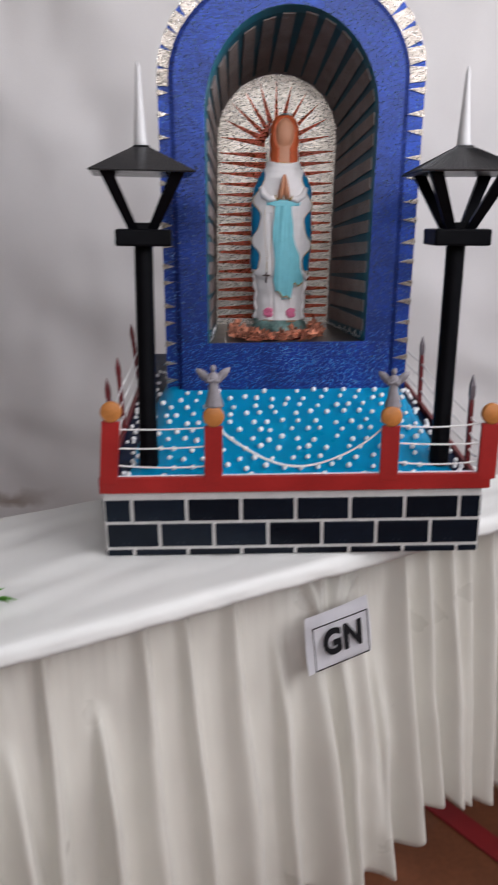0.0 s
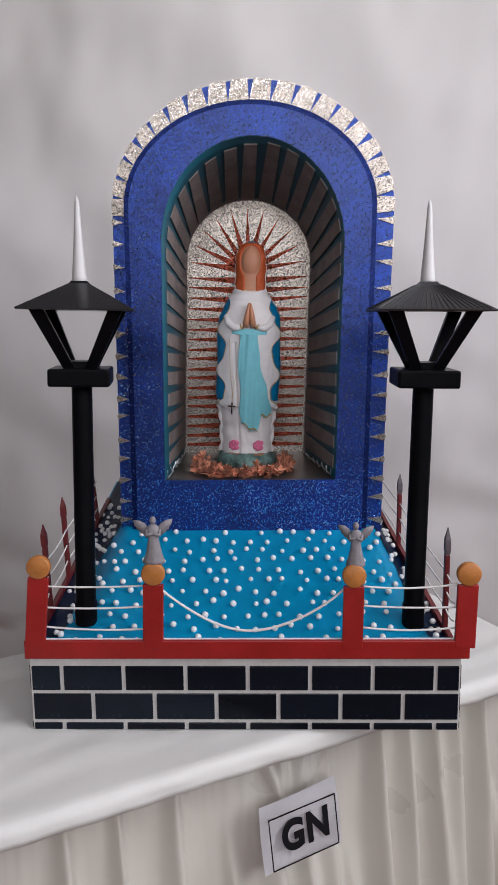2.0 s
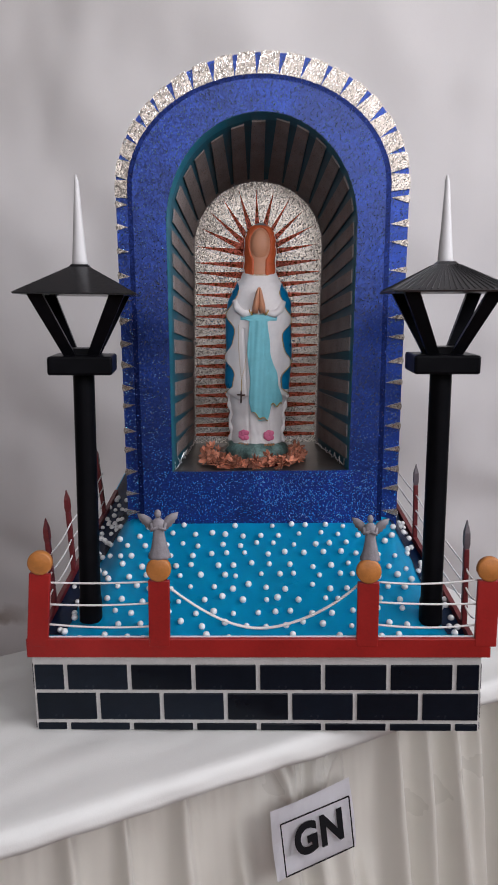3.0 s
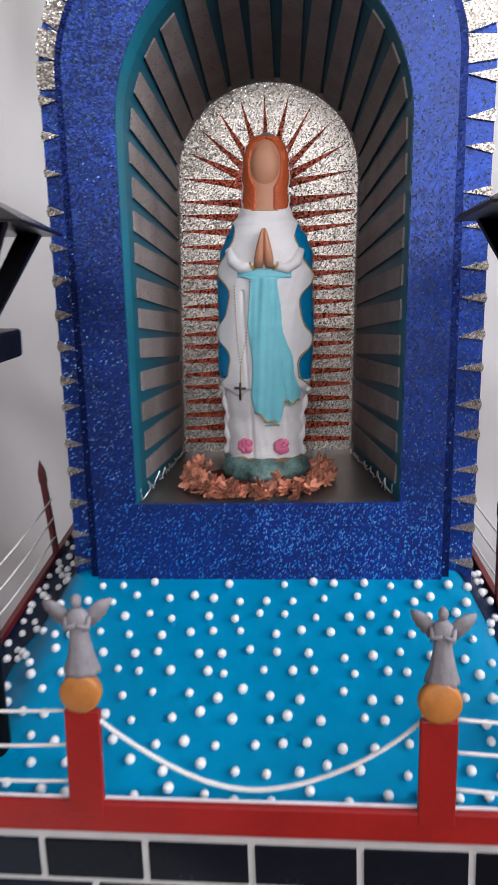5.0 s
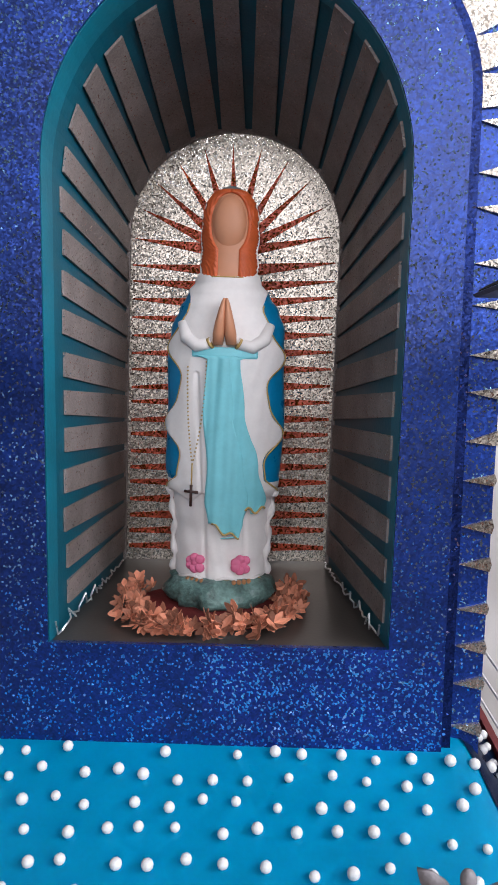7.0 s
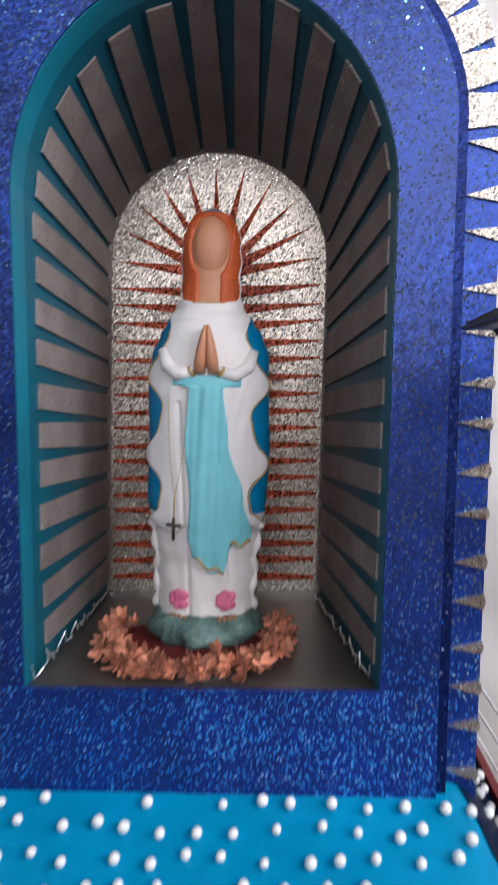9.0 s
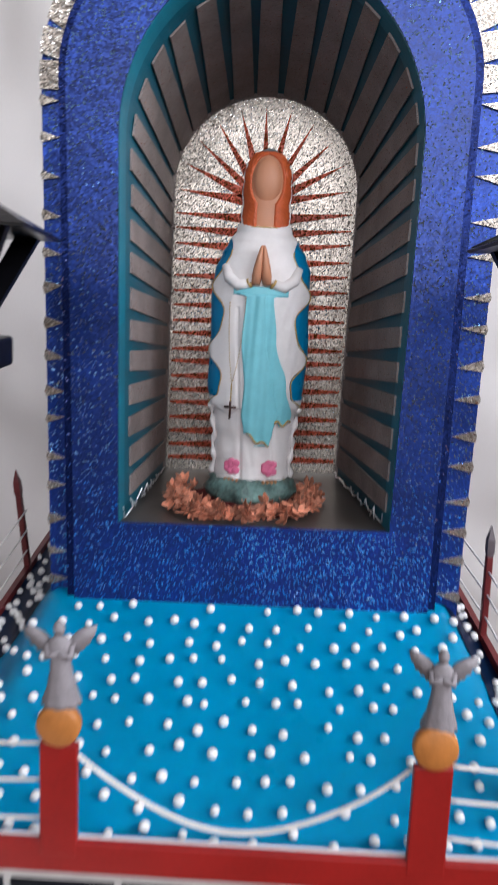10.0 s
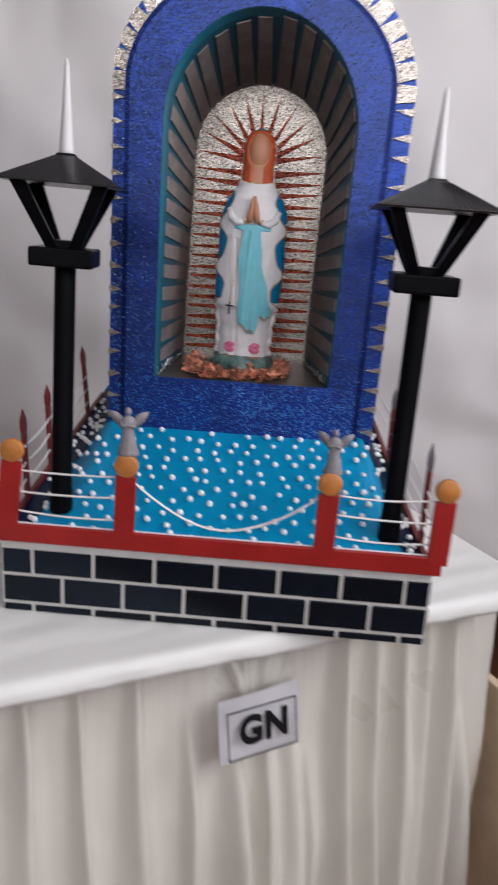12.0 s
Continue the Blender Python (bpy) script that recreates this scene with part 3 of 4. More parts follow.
# ---- side rails with spear posts ----
def side_rail(name, line, posts, spear, label, top, tail=True):
    root = thing(name, label, "railing")
    (xa, ya), (xb, yb) = line

    def on(y):
        return xa + (xb - xa) * (y - ya) / (yb - ya)

    bm = bmesh.new()
    ring = []
    for x, y in ((xa, ya), (xb, yb)):
        ring.append([(x - 0.003, y, deck_z(y, x) - 0.004), (x + 0.003, y, deck_z(y, x) - 0.004), (x + 0.003, y, deck_z(y, x) + 0.009), (x - 0.003, y, deck_z(y, x) + 0.009)])
    loft(bm, ring)
    part("base_bar", bm, DARKRED, root)
    for y, lean in posts:
        base = deck_z(y, on(y))
        m = Matrix.Translation((on(y), y, base)) @ Matrix.Rotation(radians(lean), 4, "Y") @ Matrix.Diagonal((1, 1, (top[0] + top[1] * y - base) / 0.126, 1))
        bm = bmesh.new()
        box(bm, (0, 0, 0.047), (0.0065, 0.008, 0.094), 0.001, m)
        p = part("post", bm, DARKRED, root)
        bm = bmesh.new()
        loft(bm, [[m @ Vector((w * cx, w * cy * 1.3, z)) for cx, cy in ((-1, -1), (1, -1), (1, 1), (-1, 1))] for w, z in ((0.002, 0.09), (0.0036, 0.1), (0.0034, 0.112), (0.0012, 0.122), (0.0005, 0.126))])
        part("spearhead", bm, spear, p)
    ys = [ya] + [p[0] for p in posts] + ([yb] if tail else [])
    for z in (0.956, 0.93, 0.904):
        for a, b in zip(ys, ys[1:]):
            bm = bmesh.new()
            tube(bm, [(on(a + (b - a) * i / 8), a + (b - a) * i / 8, low(z) + 0.15 * (a + (b - a) * i / 8) - 0.004 * 4 * (i / 8) * (1 - i / 8)) for i in range(9)], 0.0012, 6)
            part("cord", bm, ROPE, root, "thin white cord", True)
    return root


side_rail("side_rail", ((-0.2615, 0.012), (-0.2565, 0.46)), ((0.086, -2), (0.18, -2), (0.37, -5)), DARKRED, "dark red side rail with spear posts and white cords", (0.985, 0.15), False)
side_rail("side_rail", ((0.2675, 0.012), (0.2265, 0.46)), ((0.045, 0), (0.27, 0)), GREYSPEAR, "dark red side rail with grey-tipped spear posts", (0.999, 0.095))


# ---- angel figures on the posts ----
def angel():
    bm = bmesh.new()
    body = []
    for z, rx, ry, ox in ((0.0, 0.0125, 0.008, 0), (0.004, 0.0125, 0.0085, 0), (0.014, 0.0098, 0.0075, 0.0004), (0.026, 0.0078, 0.0062, 0.0003), (0.036, 0.007, 0.0056, 0), (0.043, 0.0086, 0.006, 0), (0.049, 0.008, 0.0055, 0), (0.053, 0.0035, 0.0035, 0)):
        n = 28
        body.append([(ox + rx * (1 + 0.2 * math.sin(7 * 2 * math.pi * i / n) * (1 - z / 0.05)) * math.cos(2 * math.pi * i / n), ry * math.sin(2 * math.pi * i / n), z) for i in range(n)])
    loft(bm, body)
    bmesh.ops.create_uvsphere(bm, u_segments=16, v_segments=10, radius=0.0049, matrix=Matrix.Translation((0, -0.001, 0.0585)) @ Matrix.Diagonal((0.9, 0.95, 1.12, 1)))
    # folded arms in front
    for sx in (-1, 1):
        tube(bm, [(sx * 0.0085, -0.001, 0.046), (sx * 0.0085, -0.006, 0.039), (0, -0.0085, 0.0425)], [0.0026, 0.0026, 0.0018], 8)
        # wing with scalloped lower edge
        top = [(0.004, 0.046), (0.011, 0.0535), (0.018, 0.0575), (0.0265, 0.0585)]
        low = [(0.0245, 0.051), (0.0225, 0.0495), (0.021, 0.045), (0.0185, 0.0445), (0.0165, 0.0405), (0.014, 0.0405), (0.012, 0.037), (0.0085, 0.0375), (0.005, 0.036)]
        prism(bm, [(sx * x, z) for x, z in top + low], 0.002, 0.0048)
    ob = mesh_object("angel_figure", bm, ANGEL, True)
    return tagged(ob, "grey angel figure with spread wings on a gold disc", "figurine", "angels on the front rail")


first = angel()
first.matrix_world = pose(-0.1035, -0.001, low(0.9945), -1, 0, 6) @ Matrix.Diagonal((0.9, 0.85, 0.93, 1))
copy_thing(first, pose(0.1425, 0.0, low(0.9895), -1, 0, -8) @ Matrix.Diagonal((0.9, 0.85, 0.93, 1)))


# ---- lamp posts ----
def lamp_post(ridged):
    root = thing("lamp_post", "black model street lamp with a white spire, on the deck", "lamp post", "lamp posts on the deck")
    bm = bmesh.new()
    loft(bm, [circle((0, 0, z), r, r, 28) for z, r in ((0, 0.0145), (0.03, 0.0143), (0.033, 0.0132), (0.324, 0.0128))])
    part("pole", bm, BLACK, root, smooth=True).data.set_sharp_from_angle(angle=0.7)
    bm = bmesh.new()
    box(bm, (0, 0, 0.331), (0.0745, 0.0745, 0.022), 0.0028)
    part("plate", bm, BLACK, root)
    bm = bmesh.new()
    box(bm, (0, 0, 0.346), (0.035, 0.035, 0.009), 0.001)
    part("collar", bm, BLACK, root)
    for sx, sy in ((-1, -1), (1, -1), (1, 1), (-1, 1)):
        bm = bmesh.new()
        rings = []
        for z, c, w in ((0.342, 0.0165, 0.006), (0.4165, 0.0508, 0.0075)):
            rings.append([(sx * (c + w * ax), sy * (c + w * ay), z) for ax, ay in ((-1.7, -0.7), (0.6, -0.7), (0.6, 0.7), (-1.7, 0.7))])
        loft(bm, rings)
        part("leg", bm, BLACK, root)
    bm = bmesh.new()
    loft(bm, [[(w * a, w * b, z) for a, b in ((-1, -1), (1, -1), (1, 1), (-1, 1))] for w, z in ((0.066, 0.413), (0.0675, 0.4148), (0.012, 0.446), (0.0095, 0.449))])
    roof = part("roof", bm, RIDGED if ridged else ROOF, root)
    # ridged slats on the roof slopes
    for q in range(4 if ridged else 0):
        for i in range(-9, 10):
            u = i / 9.5
            bm = bmesh.new()
            a = Vector((u * 0.0635, -0.0655, 0.4162))
            b = Vector((u * 0.0135, -0.0143, 0.4452))
            tube(bm, [a, b], [0.0007, 0.0003], 5)
            bmesh.ops.transform(bm, matrix=Matrix.Rotation(q * math.pi / 2, 4, "Z"), verts=bm.verts)
            part("ridge", bm, RIDGED, roof)
    bm = bmesh.new()
    loft(bm, [circle((-0.0006 * k, 0, z), r, r, 16) for k, (z, r) in enumerate(((0.446, 0.0098), (0.454, 0.0087), (0.499, 0.0054), (0.544, 0.0027), (0.551, 0.001)) if not ridged else ((0.446, 0.0098), (0.453, 0.0087), (0.496, 0.0054), (0.539, 0.0027), (0.546, 0.001)))])
    part("spire", bm, SPIRE, root, "tapered white plastic spire", True)
    return root


lamp = lamp_post(False)
lamp.matrix_world = pose(-0.2055, 0.058, deck_z(0.058, -0.2055), 0, 1.6, 8) @ Matrix.Diagonal((1, 1, 0.988, 1))
lamp = lamp_post(True)
lamp.matrix_world = pose(0.2255, 0.056, deck_z(0.056, 0.2255), 0, 0.9, -1) @ Matrix.Diagonal((1, 1, 0.982, 1))
tagged(lamp, "black model street lamp with a ridged roof and white spire")


# ---- the arched shrine ----
def arch(hb, hs, z0, zs, rise, ns=14, na=36, cx=0.0):
    """Points up one side, over the crown and down the other."""
    left = [(cx - (hb + (hs - hb) * i / ns), z0 + (zs - z0) * i / ns) for i in range(ns)]
    top = [(cx - hs * math.cos(math.pi * i / na), zs + rise * math.sin(math.pi * i / na)) for i in range(na + 1)]
    right = [(2 * cx - x, z) for x, z in left[::-1]]
    return left + top + right


def band(bm, outer, inner, y0, y1, i0=0, i1=None):
    """The solid between two arches, from index i0 to i1."""
    i1 = len(outer) - 1 if i1 is None else i1
    rings = []
    for i in range(i0, i1 + 1):
        (a, b), (c, d) = outer[i], inner[i]
        rings.append([(a, y0, b), (a, y1, b), (c, y1, d), (c, y0, d)])
    loft(bm, rings)
    return bm


def leaning(arc, low_x, high_x, z0, z1):
    """Shift an arch sideways, by low_x at its foot and high_x from the spring up."""
    return [(x + low_x + (high_x - low_x) * min(1, max(0, (z - z0) / (z1 - z0))), z) for x, z in arc]


YF, YB = 0.244, 0.495
ZF, SILL, NF = 0.938, 1.022, 1.02   # foot of the shrine, sill, niche floor
SPRING, SPRING_IN, SPRING_REAR = 1.425, 1.375, 1.366


def border_arch(grow=0.0):
    return leaning(arch(0.2035 + grow, 0.2065 + grow, ZF - 0.02, SPRING, 0.178 + grow), 0.0095, 0.0175, ZF, SPRING)


def front_arch(z0, grow=0.0):
    return leaning(arch(0.1815 + grow, 0.184 + grow, z0, SPRING, 0.148 + grow), 0.0075, 0.0135, ZF, SPRING)


def open_arch(z0, grow=0.0):
    return leaning(arch(0.131 + grow, 0.134 + grow, z0, SPRING_IN, 0.149 + grow), 0.0095, 0.017, SILL, SPRING_IN)


def rear_arch(z0, grow=0.0):
    return leaning(arch(0.113 + grow, 0.113 + grow, z0, SPRING_REAR, 0.11 + grow), -0.006, 0.0055, NF, SPRING_REAR)


BACK, OUT, OPEN, REAR = border_arch(), front_arch(SILL), open_arch(SILL), rear_arch(NF)


def along(arc, f):
    """The point at fraction f of the index range."""
    k = f * (len(arc) - 1)
    i = min(int(k), len(arc) - 2)
    t = k - i
    return Vector((arc[i][0] * (1 - t) + arc[i + 1][0] * t, arc[i][1] * (1 - t) + arc[i + 1][1] * t))


def measure_arc(arc, n=4000):
    pts = [along(arc, i / n) for i in range(n + 1)]
    acc = [0.0]
    for a, b in zip(pts, pts[1:]):
        acc.append(acc[-1] + (b - a).length)
    return acc


def even(arc, count):
    acc = measure_arc(arc)
    out, k = [], 0
    for i in range(count + 1):
        goal = acc[-1] * i / count
        while k < len(acc) - 1 and acc[k] < goal:
            k += 1
        out.append(k / (len(acc) - 1))
    return out


def shrine():
    root = thing("shrine", "arched blue glitter shrine with a silver niche, on the deck", "shrine")
    last = len(OUT) - 1
    yb = 0.258  # face of the border
    # border board, larger than the front
    bm = bmesh.new()
    band(bm, BACK, open_arch(ZF - 0.02, 0.012), yb, yb + 0.014)
    part("border_board", bm, BLUEG, root, "blue glitter border")
    # dark edge of the front box, between the front sheets and the border
    bm = bmesh.new()
    band(bm, front_arch(ZF - 0.02), front_arch(ZF - 0.02, -0.012), YF + 0.0035, yb)
    part("rim", bm, BLUEDARK, root, "smooth dark blue edge")
    # front sheets of glitter paper, butted at seams
    inset = front_arch(SILL, -0.0075)
    for i0, i1, y in ((0, 13, YF), (13, 36, YF - 0.0004), (36, 47, YF), (47, last, YF - 0.0003)):
        bm = bmesh.new()
        band(bm, inset, OPEN, y, YF + 0.005, i0, i1)
        part("front_sheet", bm, BLUEG, root)
    foot = front_arch(ZF - 0.02, -0.0075)
    for x0, x1, d in ((None, 0.0, 0.0), (0.0, None, 0.0005)):
        bm = bmesh.new()
        lo0, hi0 = (foot[0][0], inset[0][0]) if x0 is None else (x0 - 0.003, x0)
        lo1, hi1 = (foot[-1][0], inset[-1][0]) if x1 is None else (x1 - 0.003, x1)
        prism(bm, [(lo0, ZF - 0.015), (lo1, ZF - 0.015), (hi1, SILL), (hi0, SILL)], YF - d, YF + 0.005)
        part("sill_sheet", bm, BLUEG if x0 is None else BLUESPARK, root)
    # narrow silver wedges down the sides of the border, broad silver tabs over its crown
    rnd = random.Random(12)
    for side in (-1, 1):
        for k in range(15):
            z = 0.957 + k * 0.0322 + rnd.uniform(-0.003, 0.003)
            f = min(1, (z - ZF) / (SPRING - ZF))
            xo = side * (0.2035 + 0.003 * f) + 0.0095 + 0.008 * f
            xi = side * (0.1825 + 0.0025 * f) + 0.0075 + 0.006 * f
            h = rnd.uniform(0.004, 0.006)
            dz = rnd.uniform(-0.003, 0.003)
            bm = bmesh.new()
            prism(bm, [(xo, z - h), (xo + side * 0.0015, z), (xo, z + h), (xi + side * 0.001, z + dz)], yb - 0.003, yb)
            part("wedge", bm, SILVERG, root, "silver glitter wedge")
    tabs = 20
    for k in range(tabs):
        a0, a1 = math.pi * (k - 0.35) / (tabs - 0.7), math.pi * (k + 0.65) / (tabs - 0.7)
        g = 0.13 * (a1 - a0)
        inner = [(0.0135 - 0.1855 * math.cos(a), SPRING + 0.1495 * math.sin(a)) for a in (a0 + 0.002, (a0 + a1) / 2, a1 - 0.002)]
        outer = [(0.0175 - 0.2072 * math.cos(a), SPRING + 0.1787 * math.sin(a)) for a in (a1 - g * rnd.uniform(0.6, 1.4), (a0 + a1) / 2, a0 + g * rnd.uniform(0.6, 1.4))]
        bm = bmesh.new()
        prism(bm, inner + outer, yb - 0.004 + rnd.uniform(-0.0012, 0.0012), yb)
        part("tab", bm, SILVERG, root, "silver glitter tab")
    # niche lining
    y0 = YF + 0.001
    bm = bmesh.new()
    rings = []
    for i in range(len(OPEN)):
        (a, b), (c, d) = OPEN[i], REAR[i]
        n = Vector((a, b - 1.28)).normalized() * 0.004
        if i in (0, last):
            n = Vector((math.copysign(0.004, a), 0))
            b, d = NF - 0.004, NF - 0.004
        rings.append([(a, y0, b), (c, YB, d), (c + n.x, YB, d + n.y), (a + n.x, y0, b + n.y)])
    loft(bm, rings)
    lining = part("lining", bm, TEAL_SHADED, root, "teal foil lining, darkened for the shade between the strips")
    # front margin of the lining, its brighter light put into the colour
    bm = bmesh.new()
    rings = []
    for (a, b), (c, d) in zip(OPEN, REAR):
        p, q = Vector((a, b)), Vector((a, b)).lerp(Vector((c, d)), 0.09)
        m = (Vector((0.015, 1.31)) - p).normalized() * 0.0007 if b > 1.33 else Vector((-math.copysign(0.0007, a), 0))
        w = m * 0.4
        ye = y0 + 0.0005 + (YB - y0) * 0.09
        rings.append([(p.x + w.x, y0 + 0.0005, p.y + w.y), (q.x + w.x, ye, q.y + w.y), (q.x + m.x, ye, q.y + m.y), (p.x + m.x, y0 + 0.0005, p.y + m.y)])
    loft(bm, rings)
    part("edge_strip", bm, TEAL_LIT, lining, "lighter lit copy of the teal lining along the opening")
    # foam strips: they start back from the opening on one side, and widen towards the rear
    fo, fr = even(OPEN, 800), even(REAR, 800)
    count = 35
    for k in range(count):
        c = 6 + (k + 0.5) / count * 788 + rnd.uniform(-1.2, 1.2)
        half = 788 / count * 0.5
        share = c / 800
        start = 0.17 + rnd.uniform(-0.015, 0.015) if share < 0.42 else 0.17 - 0.12 * min(1, (share - 0.42) / 0.12) + rnd.uniform(0, 0.02)
        bm = bmesh.new()
        rings = []
        for v in (start, 0.35, 0.55, 0.75, 0.99):
            ends = []
            w = half * (0.57 + 0.27 * v)
            for q in (c - w, c + w):
                j = min(799.999, max(0, q))
                i, t = int(j), j - int(j)
                po = along(OPEN, fo[i] * (1 - t) + fo[i + 1] * t)
                pr = along(REAR, fr[i] * (1 - t) + fr[i + 1] * t)
                p = po * (1 - v) + pr * v
                nrm = Vector((-math.copysign(1, p.x), 0)) if p.y < 1.37 else (Vector((0.008, 1.36)) - p).normalized()
                ends.append((p, nrm))
            y = y0 + (YB - y0) * v
            (p0, n0), (p1, n1) = ends
            lift = 0.0024
            rings.append([(p0.x + n0.x * 0.0004, y, p0.y + n0.y * 0.0004), (p1.x + n1.x * 0.0004, y, p1.y + n1.y * 0.0004), (p1.x + n1.x * lift, y, p1.y + n1.y * lift), (p0.x + n0.x * lift, y, p0.y + n0.y * lift)])
        loft(bm, rings)
        part("strip", bm, GREYG, lining, "grey glitter foam strip")
    # niche floor and back
    bm = bmesh.new()
    xl, xr, rl, rr = OPEN[0][0], OPEN[-1][0], REAR[0][0], REAR[-1][0]
    loft(bm, [[(xl, YF + 0.005, NF - 0.006), (xr, YF + 0.005, NF - 0.006), (xr, YF + 0.005, NF), (xl, YF + 0.005, NF)], [(rl, YB, NF - 0.006), (rr, YB, NF - 0.006), (rr, YB, NF), (rl, YB, NF)]])
    part("niche_floor", bm, NICHEFLOOR, root, "grey shiny niche floor")
    bm = bmesh.new()
    prism(bm, rear_arch(NF - 0.006, 0.005), YB, YB + 0.004)
    back = part("niche_back", bm, SILVERG, root, "silver glitter back panel")
    # grey edging round the back panel
    bm = bmesh.new()
    tube(bm, [(x, YB - 0.002, z) for x, z in REAR], 0.0035, 6)
    part("edging", bm, GREYG, root)
    # copper rays
    cx, cz = 0.0045, 1.352
    for k in range(11):
        a = math.pi * (k + 0.5) / 11
        d = Vector((math.cos(a), math.sin(a)))
        tip = Vector((cx + d.x * 0.106, cz + d.y * 0.11))
        s = Vector((-d.y, d.x)) * rnd.uniform(0.0048, 0.0066)
        p = Vector((cx, cz)) + d * 0.022
        bm = bmesh.new()
        prism(bm, [(p.x + s.x, p.y + s.y), (p.x - s.x, p.y - s.y), tuple(tip)], YB - 0.0014, YB - 0.0001)
        part("ray", bm, COPPERG, back, "copper red glitter ray")
    for side in (-1, 1):
        for k in range(18):
            z = 1.334 - 0.0175 * k
            dz = 0.012 * max(0, 1 - k / 6)
            f = (z - NF) / (SPRING_REAR - NF)
            mid = -0.006 + 0.0115 * f
            h = rnd.uniform(0.0052, 0.0068)
            tz = z + dz * 0.6 + rnd.uniform(-0.0015, 0.0015)
            bm = bmesh.new()
            prism(bm, [(mid + side * 0.02, z - h), (mid + side * 0.02, z + h), (mid + side * 0.107, tz + 0.0005 + 0.0001 * k), (mid + side * 0.107, tz - 0.0005 - 0.0001 * k)], YB - 0.0014, YB - 0.0001)
            part("ray", bm, COPPERG, back, "copper red glitter ray")
    # outer shell that closes the niche behind
    bm = bmesh.new()
    loft(bm, [[(a, yb + 0.014, b), (c, yb + 0.014, d), (c, YB + 0.02, d), (a, YB + 0.02, b)] for (a, b), (c, d) in zip(open_arch(ZF - 0.02, 0.022), open_arch(ZF - 0.02, 0.016))])
    part("shell", bm, BLUEDARK, root)
    bm = bmesh.new()
    prism(bm, open_arch(ZF - 0.02, 0.022), YB + 0.02, YB + 0.026)
    part("back_board", bm, BLUEDARK, root)
    # silver thread along the lower corners of the lining
    for side in (-1, 1):
        bm = bmesh.new()
        pts = []
        for i in range(40):
            v = i / 39
            e = (xl if side < 0 else xr) * (1 - v) + (rl if side < 0 else rr) * v
            pts.append((e - side * rnd.uniform(0.003, 0.008), y0 + 0.008 + (YB - y0 - 0.03) * v, NF + 0.003 + rnd.uniform(0, 0.007) * (1 - 0.6 * v) + 0.012 * (1 - v) * (i % 6 == 0)))
        tube(bm, pts, 0.0009, 5)
        part("thread", bm, THREAD, root, "crumpled silver thread")
    return root


shrine()


# ---- the statue: one plain painted mesh ----
def lerp_table(tab, z):
    for (a, *p), (b, *q) in zip(tab, tab[1:]):
        if a <= z <= b:
            t = (z - a) / (b - a)
            t = t * t * (3 - 2 * t)
            return [u + (v - u) * t for u, v in zip(p, q)]
    return list(tab[0][1:]) if z < tab[0][0] else list(tab[-1][1:])


STATUE = [material("statue_white", (0.8, 0.76, 0.75), 0.45, vary=0.06, scale=60, bump=0.05), material("statue_blue", (0.0, 0.2, 0.42), 0.3, vary=0.12, scale=60, bump=0.05),
          material("statue_aqua", (0.2, 0.58, 0.66), 0.4, vary=0.08, scale=60, bump=0.05), material("statue_skin", (0.56, 0.25, 0.14), 0.5, vary=0.05, scale=60, bump=0.0),
          material("statue_russet", (0.55, 0.1, 0.025), 0.5, vary=0.15, scale=80, bump=0.1), material("statue_rock", (0.11, 0.19, 0.175), 0.35, vary=1.0, scale=55, bump=0.5),
          material("statue_pink", (0.72, 0.16, 0.3), 0.5, vary=0.12, scale=90, bump=0.1), material("statue_gold", (0.45, 0.3, 0.1), 0.4, vary=0.2, scale=90, bump=0.1),
          material("statue_dark", (0.05, 0.02, 0.015), 0.5, vary=0.2, scale=90, bump=0.1), material("statue_grey", (0.16, 0.19, 0.2), 0.5, vary=0.2, scale=90, bump=0.1), material("statue_toe", (0.4, 0.19, 0.08), 0.5, vary=0.15, scale=90, bump=0.1)]


def sash(z):
    """Centre and half width of the hanging sash at a height above the hem."""
    tab = [(0.046, 0.0095, 0.014), (0.06, 0.0105, 0.019), (0.081, 0.0125, 0.0242), (0.111, 0.0095, 0.02), (0.166, 0.001, 0.016), (0.213, 0.0, 0.0125), (0.217, 0.0, 0.024), (0.226, 0.0, 0.024)]
    if z < 0.046 or z > 0.226:
        return 0, 0
    c, w = lerp_table(tab, z)
    return c, w


